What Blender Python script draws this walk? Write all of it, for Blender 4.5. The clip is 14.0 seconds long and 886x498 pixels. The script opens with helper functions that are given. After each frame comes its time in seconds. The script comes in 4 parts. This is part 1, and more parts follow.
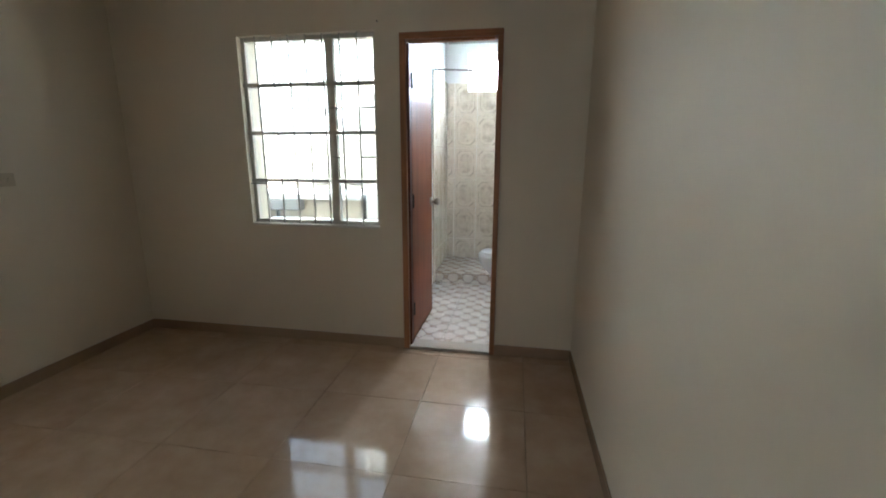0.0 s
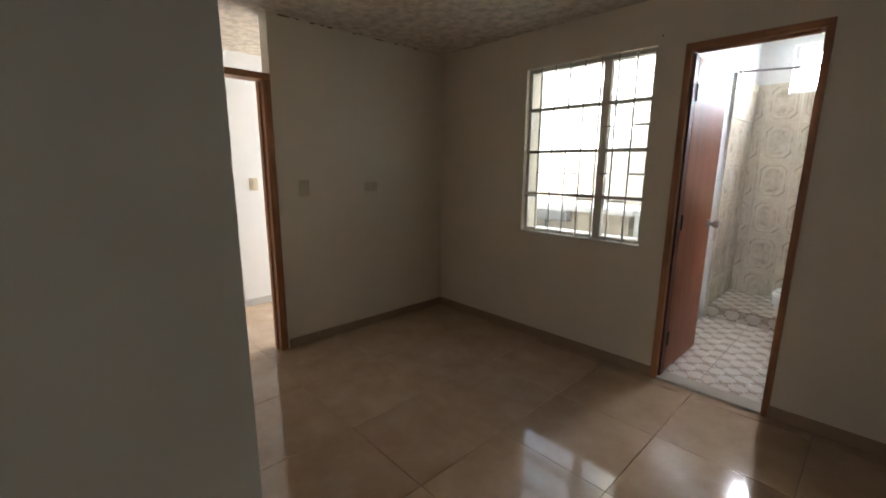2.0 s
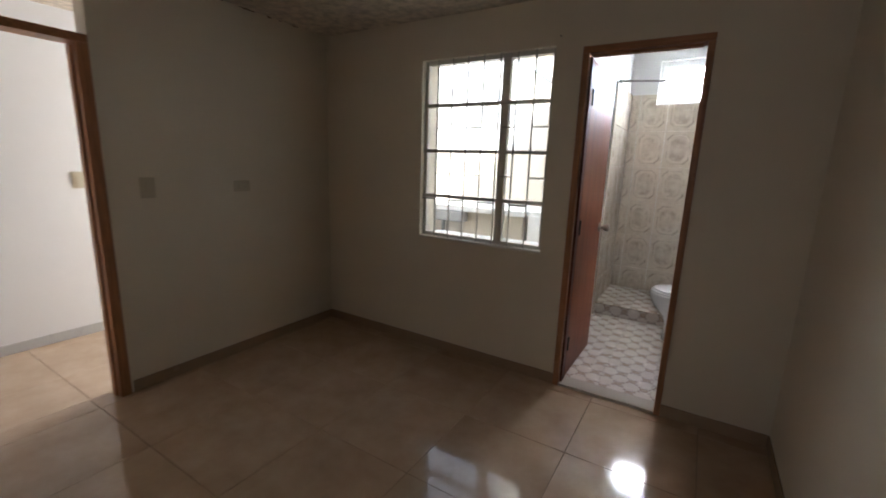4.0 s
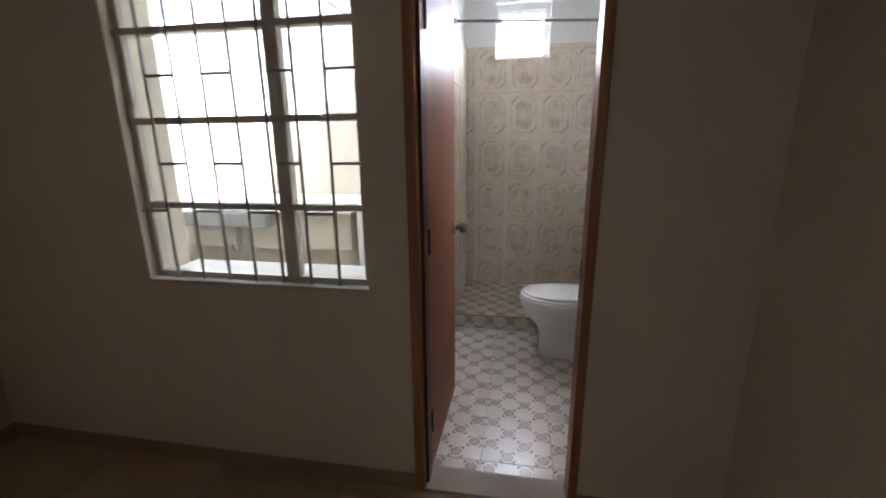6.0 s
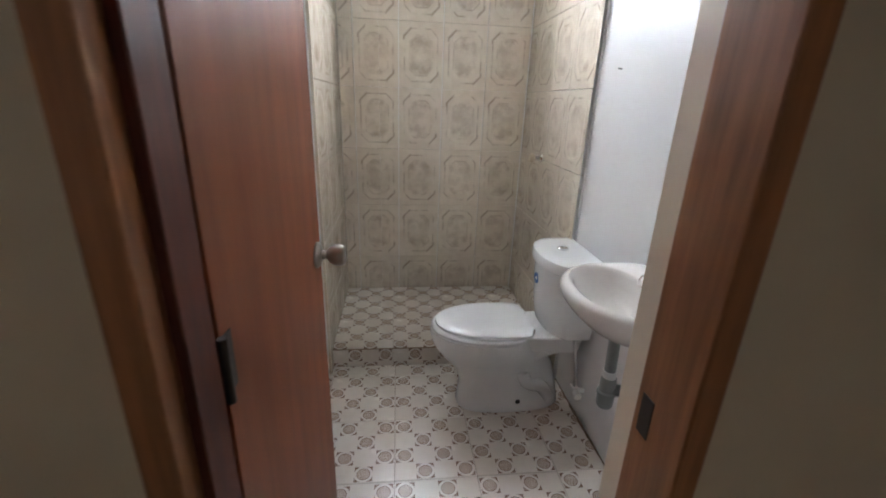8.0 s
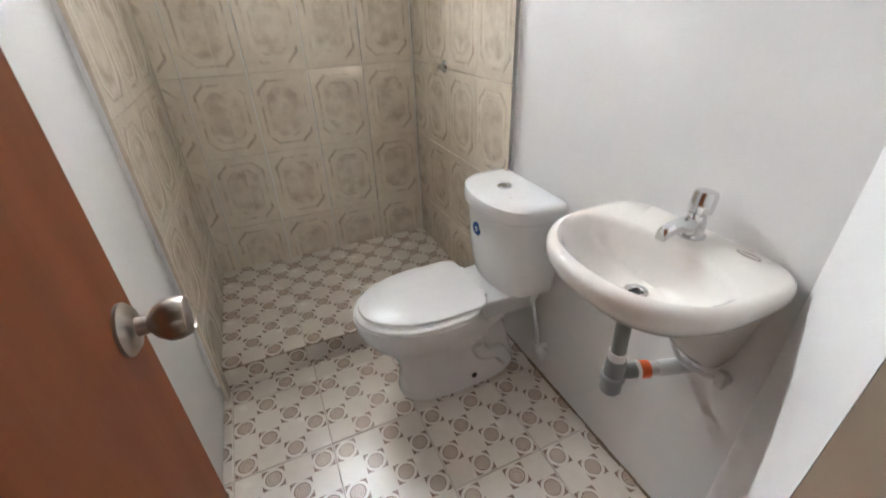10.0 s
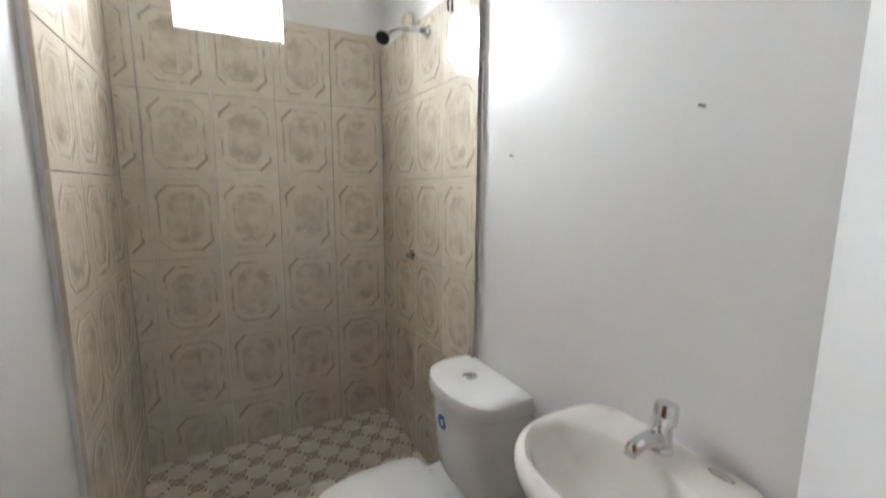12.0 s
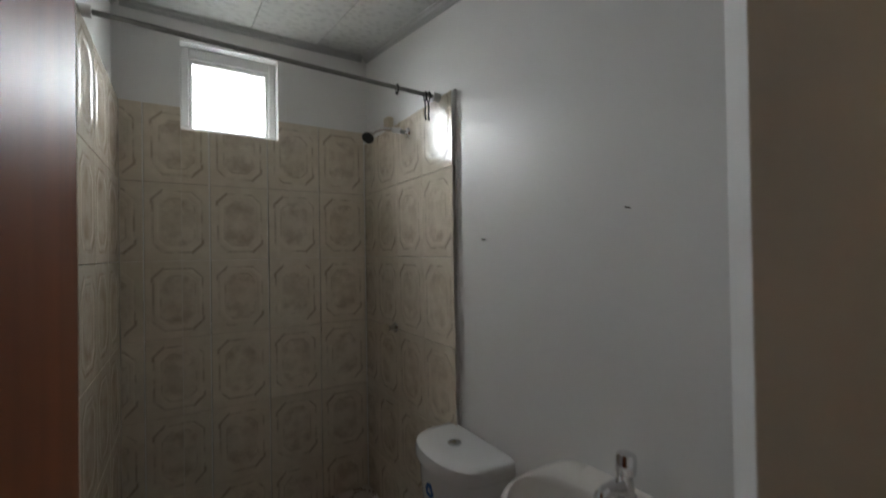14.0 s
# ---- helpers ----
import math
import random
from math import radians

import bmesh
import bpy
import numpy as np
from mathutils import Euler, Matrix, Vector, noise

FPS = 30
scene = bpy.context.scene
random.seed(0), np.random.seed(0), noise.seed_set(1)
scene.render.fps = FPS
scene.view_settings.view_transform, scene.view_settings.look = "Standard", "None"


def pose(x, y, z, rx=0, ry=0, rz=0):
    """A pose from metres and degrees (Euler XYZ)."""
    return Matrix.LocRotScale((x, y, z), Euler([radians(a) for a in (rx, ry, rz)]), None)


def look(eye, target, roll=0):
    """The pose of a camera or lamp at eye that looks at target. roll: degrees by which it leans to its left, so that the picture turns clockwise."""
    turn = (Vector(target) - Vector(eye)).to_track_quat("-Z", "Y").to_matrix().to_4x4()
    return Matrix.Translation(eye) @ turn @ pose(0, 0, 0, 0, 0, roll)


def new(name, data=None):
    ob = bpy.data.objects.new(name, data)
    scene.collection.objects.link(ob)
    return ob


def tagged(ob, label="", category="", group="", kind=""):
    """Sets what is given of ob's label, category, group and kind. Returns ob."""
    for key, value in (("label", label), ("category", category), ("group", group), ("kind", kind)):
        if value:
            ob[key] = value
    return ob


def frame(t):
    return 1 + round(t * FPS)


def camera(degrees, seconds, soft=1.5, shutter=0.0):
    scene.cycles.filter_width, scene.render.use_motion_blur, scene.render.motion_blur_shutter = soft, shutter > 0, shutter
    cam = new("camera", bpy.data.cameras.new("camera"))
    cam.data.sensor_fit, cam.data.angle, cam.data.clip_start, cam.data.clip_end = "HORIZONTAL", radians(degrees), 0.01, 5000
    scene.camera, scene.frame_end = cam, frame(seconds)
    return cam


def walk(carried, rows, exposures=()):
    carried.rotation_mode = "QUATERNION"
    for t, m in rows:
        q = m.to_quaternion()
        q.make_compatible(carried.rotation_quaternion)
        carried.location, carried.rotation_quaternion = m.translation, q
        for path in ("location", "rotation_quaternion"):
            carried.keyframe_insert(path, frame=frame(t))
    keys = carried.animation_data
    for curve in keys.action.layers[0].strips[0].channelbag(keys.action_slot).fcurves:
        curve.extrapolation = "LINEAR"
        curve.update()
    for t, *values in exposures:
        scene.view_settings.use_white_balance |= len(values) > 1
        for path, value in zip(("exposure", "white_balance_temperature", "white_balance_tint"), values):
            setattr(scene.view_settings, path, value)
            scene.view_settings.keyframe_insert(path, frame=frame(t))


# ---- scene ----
cam = camera(93.4, 14.0, soft=1.8, shutter=0.4)
PATH = [
    (0, (1.01, 0.873, 1.288), (0.681, 2.798, 0.857), 0.2),
    (0.5, (1.054, 0.834, 1.31), (0.57, 2.7, 0.78), -1.0),
    (1, (1.097, 0.839, 1.304), (0.093, 2.496, 0.808), 1.1),
    (1.5, (1.144, 0.806, 1.314), (-0.132, 2.279, 0.867), 0.9),
    (2, (1.174, 0.77, 1.329), (-0.245, 2.125, 0.938), 0.4),
    (4.5, (0.883, 1.208, 1.356), (0.025, 2.97, 0.956), 0.3),
    (5, (0.83, 1.513, 1.334), (0.142, 3.344, 0.918), -1.0),
    (5.5, (0.784, 1.793, 1.344), (0.288, 3.673, 0.873), 2.6),
    (6, (0.66, 2.116, 1.351), (0.319, 4.023, 0.856), -0.6),
    (6.5, (0.607, 2.374, 1.336), (0.505, 4.288, 0.763), 0.0),
    (7, (0.607, 2.657, 1.345), (0.623, 4.586, 0.815), -0.3),
    (7.5, (0.559, 2.904, 1.328), (0.659, 4.808, 0.725), 1.3),
    (10, (0.552, 3.609, 1.265), (1.233, 5.198, 0.26), -1.9),
    (10.5, (0.566, 3.649, 1.228), (1.261, 5.103, 0.044), -0.5),
    (11, (0.565, 3.647, 1.247), (1.282, 5.177, 0.177), -1.3),
    (11.5, (0.571, 3.638, 1.314), (1.425, 5.316, 0.639), -1.3),
    (12, (0.569, 3.625, 1.358), (1.501, 5.369, 1.058), 0.4),
    (12.5, (0.554, 3.598, 1.411), (1.488, 5.365, 1.498), 0.7),
    (13, (0.533, 3.581, 1.43), (1.454, 5.337, 1.698), -0.2),
    (13.5, (0.518, 3.574, 1.427), (1.486, 5.308, 1.665), -0.1),
    (14, (0.468, 3.494, 1.406), (1.517, 5.197, 1.421), -0.9),
]
walk(cam, [(t, look(eye, target, roll)) for t, eye, target, roll in PATH],
     [(0, 3.4, 5500, 5), (1.0, 3.15, 5750, 8), (2.0, 2.95, 6050, 12), (4.5, 2.55, 5950, 15), (6.0, 2.35, 5950, 15), (7.0, 2.25, 6000, 14), (7.7, 2.5, 6000, 13),
      (9.7, 2.95, 6350, 12), (11.2, 2.95, 6350, 12), (12.0, 2.35, 6350, 11), (13.0, 0.85, 6600, 13), (14.0, 0.6, 6450, 10)])

# ---- light ----
world = bpy.data.worlds.new("sky")
scene.world = world
world.use_nodes = True
wn = world.node_tree.nodes
sky = wn.new("ShaderNodeTexSky")
sky.sky_type, sky.sun_disc = "NISHITA", False
sky.sun_elevation, sky.sun_rotation = radians(39), radians(125)
sky.air_density, sky.dust_density, sky.ozone_density = 1.0, 3.0, 1.0
pale = wn.new("ShaderNodeHueSaturation")
pale.inputs["Saturation"].default_value = 0.3
world.node_tree.links.new(sky.outputs["Color"], pale.inputs["Color"])
world.node_tree.links.new(pale.outputs["Color"], wn["Background"].inputs["Color"])
wn["Background"].inputs["Strength"].default_value = 0.15


def lamp(name, kind, m, energy, color=(1, 1, 1), size=1.0, size_y=None, angle=None):
    data = bpy.data.lights.new(name, kind)
    data.energy, data.color = energy, color
    if kind == "AREA":
        data.shape, data.size, data.size_y = "RECTANGLE", size, size_y or size
    if angle is not None:
        data.angle = radians(angle)
    ob = new(name, data)
    ob.matrix_world = m
    return ob


lamp("sun", "SUN", look((8.5, -2.4, 10), (-1.5, 4.6, 0)), 5.0, (1.0, 0.97, 0.93), angle=1)
# the sky's light at the bathroom window
lamp("bathroom_window_daylight", "AREA", look((0.66, 6.15, 2.46), (0.66, 5.5, 2.08)), 32, (0.94, 0.97, 1.0), 0.85, 0.8)
# added lamp that makes the hall bright; its window is out of view and invented
lamp("hall_fill", "AREA", look((-2.32, 4.40, 1.45), (-2.32, 2.0, 1.2)), 7.5, (0.97, 0.99, 1.0), 0.9, 1.6)
# fill lamp added to brighten the corridor wall; no window is known here
lamp("corridor_fill", "AREA", look((0.95, -1.66, 1.5), (0.95, 0.0, 1.3)), 0.3, (0.97, 0.98, 1.0), 0.6, 1.0)


# ---- materials ----
class Nodes:
    """A small builder for node materials."""

    def __init__(self, name):
        self.mat = bpy.data.materials.new(name)
        self.mat.use_nodes = True
        self.tree = self.mat.node_tree
        self.bsdf = self.tree.nodes["Principled BSDF"]

    def add(self, kind, **values):
        node = self.tree.nodes.new(kind)
        for key, value in values.items():
            if key == "operation":
                node.operation = value
            elif key == "blend_type":
                node.blend_type = value
            elif key == "data_type":
                node.data_type = value
            elif key == "feature":
                node.feature = value
            else:
                self.put(node.inputs[int(key[1:])] if key[0] == "i" and key[1:].isdigit() else node.inputs[key.replace("_", " ")], value)
        return node

    def put(self, socket, value):
        if isinstance(value, bpy.types.NodeSocket):
            self.tree.links.new(value, socket)
        else:
            socket.default_value = value

    def math(self, op, a, b=0.0, c=0.0):
        n = self.add("ShaderNodeMath", operation=op)
        self.put(n.inputs[0], a)
        self.put(n.inputs[1], b)
        self.put(n.inputs[2], c)
        return n.outputs[0]

    def coords(self, space="Object"):
        return self.add("ShaderNodeTexCoord").outputs[space]

    def noise(self, vec, scale, detail=4.0, rough=0.55):
        n = self.add("ShaderNodeTexNoise", Scale=scale, Detail=detail, Roughness=rough)
        self.put(n.inputs["Vector"], vec)
        return n.outputs["Fac"]

    def ramp(self, fac, a, b, lo=0.3, hi=0.7):
        n = self.add("ShaderNodeValToRGB")
        self.put(n.inputs[0], fac)
        n.color_ramp.elements[0].position, n.color_ramp.elements[1].position = lo, hi
        n.color_ramp.elements[0].color, n.color_ramp.elements[1].color = (*a, 1), (*b, 1)
        return n.outputs[0]

    def mix(self, fac, a, b, blend="MIX"):
        n = self.add("ShaderNodeMix", data_type="RGBA", blend_type=blend)
        self.put(n.inputs[0], fac)
        self.put(n.inputs[6], a if isinstance(a, bpy.types.NodeSocket) else (*a, 1))
        self.put(n.inputs[7], b if isinstance(b, bpy.types.NodeSocket) else (*b, 1))
        return n.outputs[2]

    def bump(self, height, strength=0.3, distance=0.002):
        n = self.add("ShaderNodeBump", Strength=strength, Distance=distance)
        self.put(n.inputs["Height"], height)
        self.put(self.bsdf.inputs["Normal"], n.outputs[0])

    def surface(self, color, rough=0.5, metal=0.0, **more):
        self.put(self.bsdf.inputs["Base Color"], color if isinstance(color, bpy.types.NodeSocket) else (*color, 1))
        self.put(self.bsdf.inputs["Roughness"], rough)
        self.put(self.bsdf.inputs["Metallic"], metal)
        for key, value in more.items():
            self.put(self.bsdf.inputs[key.replace("_", " ")], value)
        return self.mat


def vary(a, f):
    return tuple(min(1.0, c * f) for c in a)


def paint(name, color, rough=0.55, grain=0.25, stain=0.9, scale=1.3):
    n = Nodes(name)
    v = n.coords()
    big = n.noise(v, scale, 5)
    fine = n.noise(v, 180, 3)
    mid = n.noise(v, 22, 4)
    c = n.ramp(big, vary(color, stain), color, 0.15, 0.85)
    c = n.mix(n.math("MULTIPLY", mid, 0.06), c, vary(color, 0.8))
    n.bump(n.math("ADD", n.math("MULTIPLY", fine, 0.5), n.math("MULTIPLY", mid, 0.4)), grain, 0.0012)
    r = n.math("ADD", n.math("MULTIPLY", big, 0.06), rough - 0.03)
    return n.surface(c, r)


def stucco(name, color):
    n = Nodes(name)
    v = n.coords()
    lumps = n.noise(v, 14, 6, 0.65)
    crumbs = n.noise(v, 60, 5, 0.7)
    c = n.ramp(lumps, vary(color, 0.62), color, 0.35, 0.6)
    n.bump(n.math("ADD", lumps, n.math("MULTIPLY", crumbs, 0.4)), 0.9, 0.012)
    return n.surface(c, 0.8)


def wood(name, color, rough=0.4, scale=1.0, axis="z"):
    n = Nodes(name)
    v = n.coords()
    m = n.add("ShaderNodeMapping")
    n.put(m.inputs["Vector"], v)
    m.inputs["Scale"].default_value = {"z": (14, 14, 0.9), "x": (0.9, 14, 14)}[axis]
    grain = n.noise(m.outputs[0], 3.2 * scale, 8, 0.62)
    fine = n.noise(m.outputs[0], 22 * scale, 4, 0.6)
    blot = n.noise(v, 2.2, 3)
    c = n.ramp(grain, vary(color, 0.5), vary(color, 1.25), 0.32, 0.68)
    c = n.mix(n.math("MULTIPLY", fine, 0.35), c, vary(color, 0.55))
    c = n.mix(n.math("MULTIPLY", blot, 0.3), c, vary(color, 1.3))
    n.bump(fine, 0.12, 0.001)
    return n.surface(c, n.math("ADD", n.math("MULTIPLY", grain, 0.15), rough - 0.07))


def veneer(name, color):
    """Flat varnished veneer: soft broad figure, cloudy stain, faint pores."""
    n = Nodes(name)
    v = n.coords()
    m = n.add("ShaderNodeMapping")
    n.put(m.inputs["Vector"], v)
    m.inputs["Scale"].default_value = (9, 9, 0.8)
    figure = n.noise(m.outputs[0], 2.0, 6, 0.55)
    pores = n.noise(m.outputs[0], 26, 3, 0.6)
    cloud = n.noise(v, 3.0, 4, 0.6)
    c = n.ramp(figure, vary(color, 0.72), vary(color, 1.18), 0.3, 0.7)
    c = n.mix(n.math("MULTIPLY", cloud, 0.5), c, vary(color, 0.75))
    c = n.mix(n.math("MULTIPLY", pores, 0.22), c, vary(color, 0.5))
    n.bump(pores, 0.06, 0.0008)
    return n.surface(c, n.math("ADD", n.math("MULTIPLY", cloud, 0.14), 0.40), Specular_IOR_Level=0.3)


def plain(name, color, rough, metal=0.0, wear=0.12, relief=0.05, **more):
    n = Nodes(name)
    v = n.coords()
    f = n.noise(v, 9, 5)
    s = n.noise(v, 75, 3)
    c = n.mix(n.math("MULTIPLY", f, wear), color, vary(color, 0.6))
    n.bump(s, relief, 0.0006)
    return n.surface(c, n.math("ADD", n.math("MULTIPLY", f, 0.14), max(0.02, rough - 0.07)), metal, **more)


def glass(name, rough=0.0, color=(0.95, 0.98, 0.97)):
    n = Nodes(name)
    v = n.coords()
    n.bump(n.noise(v, 3, 2), 0.02, 0.001)
    return n.surface(color, rough, 0.0, Transmission_Weight=1.0, IOR=1.45)


def thin_glass(name):
    """A clear pane too thin to bend what is seen through it, with a faint gloss."""
    n = Nodes(name)
    clear = n.add("ShaderNodeBsdfTransparent", Color=(0.94, 0.96, 0.95, 1))
    sheen = n.add("ShaderNodeBsdfGlossy", Roughness=0.02)
    join = n.add("ShaderNodeMixShader", Fac=0.05)
    n.put(join.inputs[1], clear.outputs[0])
    n.put(join.inputs[2], sheen.outputs[0])
    n.put(n.tree.nodes["Material Output"].inputs["Surface"], join.outputs[0])
    return n.mat


def porcelain_tile():
    """Polished beige floor tile with faint clouding; each tile a shade of its own."""
    n = Nodes("polished beige porcelain")
    v = n.coords()
    info = n.add("ShaderNodeObjectInfo").outputs["Random"]
    shift = n.add("ShaderNodeVectorMath", operation="ADD")
    n.put(shift.inputs[0], v)
    comb = n.add("ShaderNodeCombineXYZ")
    n.put(comb.inputs[0], n.math("MULTIPLY", info, 31.0))
    n.put(comb.inputs[1], n.math("MULTIPLY", info, 17.0))
    n.put(shift.inputs[1], comb.outputs[0])
    cloud = n.noise(shift.outputs[0], 4.5, 7, 0.6)
    speck = n.noise(shift.outputs[0], 60, 3, 0.7)
    c = n.ramp(cloud, (0.46, 0.32, 0.205), (0.59, 0.44, 0.305), 0.3, 0.7)
    c = n.mix(n.math("MULTIPLY", speck, 0.18), c, (0.38, 0.28, 0.19))
    n.bump(n.noise(v, 2.0, 2), 0.03, 0.002)
    r = n.math("ADD", n.math("MULTIPLY", cloud, 0.07), 0.045)
    return n.surface(c, r, Specular_IOR_Level=0.6)


def rosette_tile(name, turned):
    """White floor tile printed with brown rosettes in a quincunx, a dark spandrel at the four corners of each; the tiles are laid in two turns."""
    n = Nodes(name)
    v = n.coords()
    sep = n.add("ShaderNodeSeparateXYZ")
    n.put(sep.inputs[0], v)
    pitch, masks, discs = 0.1525, [], []
    for off in (0.25, 0.75):
        # the tile's own corner is the origin
        u = n.math("SUBTRACT", n.math("FRACT", n.math("ADD", n.math("DIVIDE", sep.outputs[0], pitch), 1.5 - off)), 0.5)
        w = n.math("SUBTRACT", n.math("FRACT", n.math("ADD", n.math("DIVIDE", sep.outputs[1], pitch), 1.5 - (1.0 - off if turned else off))), 0.5)
        u, w = n.math("MULTIPLY", u, pitch), n.math("MULTIPLY", w, pitch)
        r = n.math("SQRT", n.math("ADD", n.math("MULTIPLY", u, u), n.math("MULTIPLY", w, w)))
        rings = n.math("COMPARE", r, 0.0232, 0.0019)
        rings = n.math("MAXIMUM", rings, n.math("COMPARE", r, 0.0160, 0.0011))
        rings = n.math("MAXIMUM", rings, n.math("COMPARE", r, 0.0095, 0.0010))
        rings = n.math("MAXIMUM", rings, n.math("LESS_THAN", r, 0.0026))
        square = n.math("MAXIMUM", n.math("ABSOLUTE", u), n.math("ABSOLUTE", w))
        corner = n.math("MULTIPLY", n.math("LESS_THAN", square, 0.0335), n.math("GREATER_THAN", r, 0.0348))
        masks.append(n.math("MAXIMUM", rings, corner))
        discs.append(n.math("LESS_THAN", r, 0.0232))
    ink = n.math("MAXIMUM", masks[0], masks[1])
    disc = n.math("MAXIMUM", discs[0], discs[1])
    dirt = n.noise(v, 5, 5)
    worn = n.noise(v, 90, 3)
    c = n.ramp(dirt, (0.66, 0.59, 0.51), (0.80, 0.745, 0.675), 0.3, 0.65)
    c = n.mix(n.math("MULTIPLY", disc, 0.5), c, (0.52, 0.38, 0.27))
    c = n.mix(n.math("MULTIPLY", ink, n.math("ADD", n.math("MULTIPLY", worn, 0.5), 0.6)), c, (0.19, 0.10, 0.062))
    n.bump(worn, 0.05, 0.0005)
    return n.surface(c, n.math("ADD", n.math("MULTIPLY", dirt, 0.14), 0.19))


def relief_tile():
    """Cream wall tile, browner clouds inside the raised octagon."""
    n = Nodes("cream relief ceramic")
    v = n.coords()
    sep = n.add("ShaderNodeSeparateXYZ")
    n.put(sep.inputs[0], v)
    info = n.add("ShaderNodeObjectInfo").outputs["Random"]
    move = n.add("ShaderNodeVectorMath", operation="ADD")
    n.put(move.inputs[0], v)
    comb = n.add("ShaderNodeCombineXYZ")
    n.put(comb.inputs[2], n.math("MULTIPLY", info, 23.0))
    n.put(move.inputs[1], comb.outputs[0])
    cloud = n.noise(move.outputs[0], 14, 5, 0.6)
    dx = n.math("ABSOLUTE", n.math("SUBTRACT", sep.outputs[0], 0.125))
    dy = n.math("ABSOLUTE", n.math("SUBTRACT", sep.outputs[1], 0.1735))

    def octagon(hx, hy, cut):
        o = n.math("MAXIMUM", n.math("SUBTRACT", dx, hx), n.math("SUBTRACT", dy, hy))
        return n.math("MAXIMUM", o, n.math("MULTIPLY", n.math("SUBTRACT", n.math("ADD", dx, dy), hx + hy - cut), 0.7071))

    def band(d, at, half):
        """1 on the line, fading to 0 half away from it."""
        f = n.add("ShaderNodeMapRange", i1=half, i2=half * 0.25)
        n.put(f.inputs[0], n.math("ABSOLUTE", n.math("SUBTRACT", d, at)))
        return f.outputs[0]

    def patchy(scale, lo, hi):
        f = n.add("ShaderNodeMapRange", i1=lo, i2=hi)
        n.put(f.inputs[0], n.noise(move.outputs[0], scale, 4, 0.6))
        return f.outputs[0]

    outer, inner = octagon(0.094, 0.137, 0.040), octagon(0.066, 0.106, 0.034)
    # hooks of darker glaze in two opposite corners
    lean = n.math("MULTIPLY", n.math("SUBTRACT", sep.outputs[0], 0.125), n.math("SUBTRACT", 0.1735, sep.outputs[1]))
    hook = n.math("MULTIPLY", n.math("GREATER_THAN", lean, 0.0078), band(outer, 0.004, 0.008))
    inside = n.add("ShaderNodeMapRange", i1=0.004, i2=-0.010)
    n.put(inside.inputs[0], inner)
    ends = n.add("ShaderNodeMapRange", i1=0.0, i2=0.085, i3=0.35, i4=1.0)
    n.put(ends.inputs[0], dy)
    blot = n.math("MULTIPLY", n.math("MULTIPLY", inside.outputs[0], patchy(15, 0.40, 0.62)), ends.outputs[0])
    c = n.ramp(cloud, (0.68, 0.60, 0.485), (0.78, 0.705, 0.59), 0.3, 0.7)
    c = n.mix(n.math("MULTIPLY", blot, 0.52), c, (0.33, 0.235, 0.15))
    c = n.mix(n.math("MULTIPLY", n.math("MULTIPLY", band(outer, 0.0, 0.0065), patchy(13, 0.43, 0.60)), 0.52), c, (0.31, 0.225, 0.14))
    c = n.mix(n.math("MULTIPLY", n.math("MULTIPLY", band(inner, 0.0, 0.006), patchy(12, 0.45, 0.62)), 0.4), c, (0.33, 0.24, 0.15))
    c = n.mix(n.math("MULTIPLY", hook, 0.48), c, (0.27, 0.19, 0.12))
    n.bump(cloud, 0.10, 0.002)
    return n.surface(c, n.math("ADD", n.math("MULTIPLY", cloud, 0.10), 0.10))


def flake_panel():
    n = Nodes("flaked plastic panel")
    v = n.coords()
    vor = n.add("ShaderNodeTexVoronoi", Scale=30.0)
    n.put(vor.inputs["Vector"], v)
    f = n.noise(v, 30, 4, 0.7)
    c = n.ramp(n.math("MULTIPLY", vor.outputs["Distance"], f), (0.64, 0.65, 0.625), (0.78, 0.79, 0.76), 0.04, 0.26)
    n.bump(f, 0.05, 0.001)
    return n.surface(c, 0.13)


WALL = paint("cream wall paint", (0.83, 0.75, 0.605), 0.5)
# greyer than the hall's white: the corridor's shade is put into this colour
GREYWALL = paint("shade-greyed corridor paint", (0.66, 0.65, 0.62), 0.6)
BATHWALL = plain("white gloss enamel paint", (0.82, 0.815, 0.80), 0.40, wear=0.015, relief=0.015)
HALLWALL = paint("white hall paint", (0.86, 0.86, 0.85), 0.5)
PATIO = paint("beige patio render", (0.72, 0.65, 0.54), 0.8, 0.5, 0.88)
PATIOWHITE = paint("white patio paint", (0.87, 0.87, 0.85), 0.7, 0.4)
PATIOCREAM = paint("cream patio paint", (0.70, 0.66, 0.57), 0.75, 0.4)
CEIL = stucco("rough ceiling stucco", (0.76, 0.66, 0.52))
PANEL = flake_panel()
FLOORTILE, RELIEF = porcelain_tile(), relief_tile()
ROSETTE, ROSETTE2 = rosette_tile("rosette printed ceramic", False), rosette_tile("rosette printed ceramic turned", True)
GROUT = plain("brown cement grout", (0.33, 0.25, 0.17), 0.7, wear=0.4)
PALEGROUT = plain("pale cement grout", (0.50, 0.44, 0.36), 0.8, wear=0.4)
CONCRETE = paint("grey cement", (0.42, 0.40, 0.37), 0.85, 0.6, 0.7)
DOORWOOD = veneer("varnished reddish door veneer", (0.30, 0.092, 0.035))
# red wood darkened to hold the shade on the door's hinge edge
SHADEWOOD = wood("shade-darkened red wood", (0.13, 0.030, 0.012), 0.5)
JAMBWOOD = wood("raw orange pine", (0.44, 0.20, 0.085), 0.42)
HEADWOOD = wood("raw orange pine across", (0.44, 0.20, 0.085), 0.42, 1.0, "x")
STEEL = plain("cream painted steel", (0.72, 0.68, 0.60), 0.38)
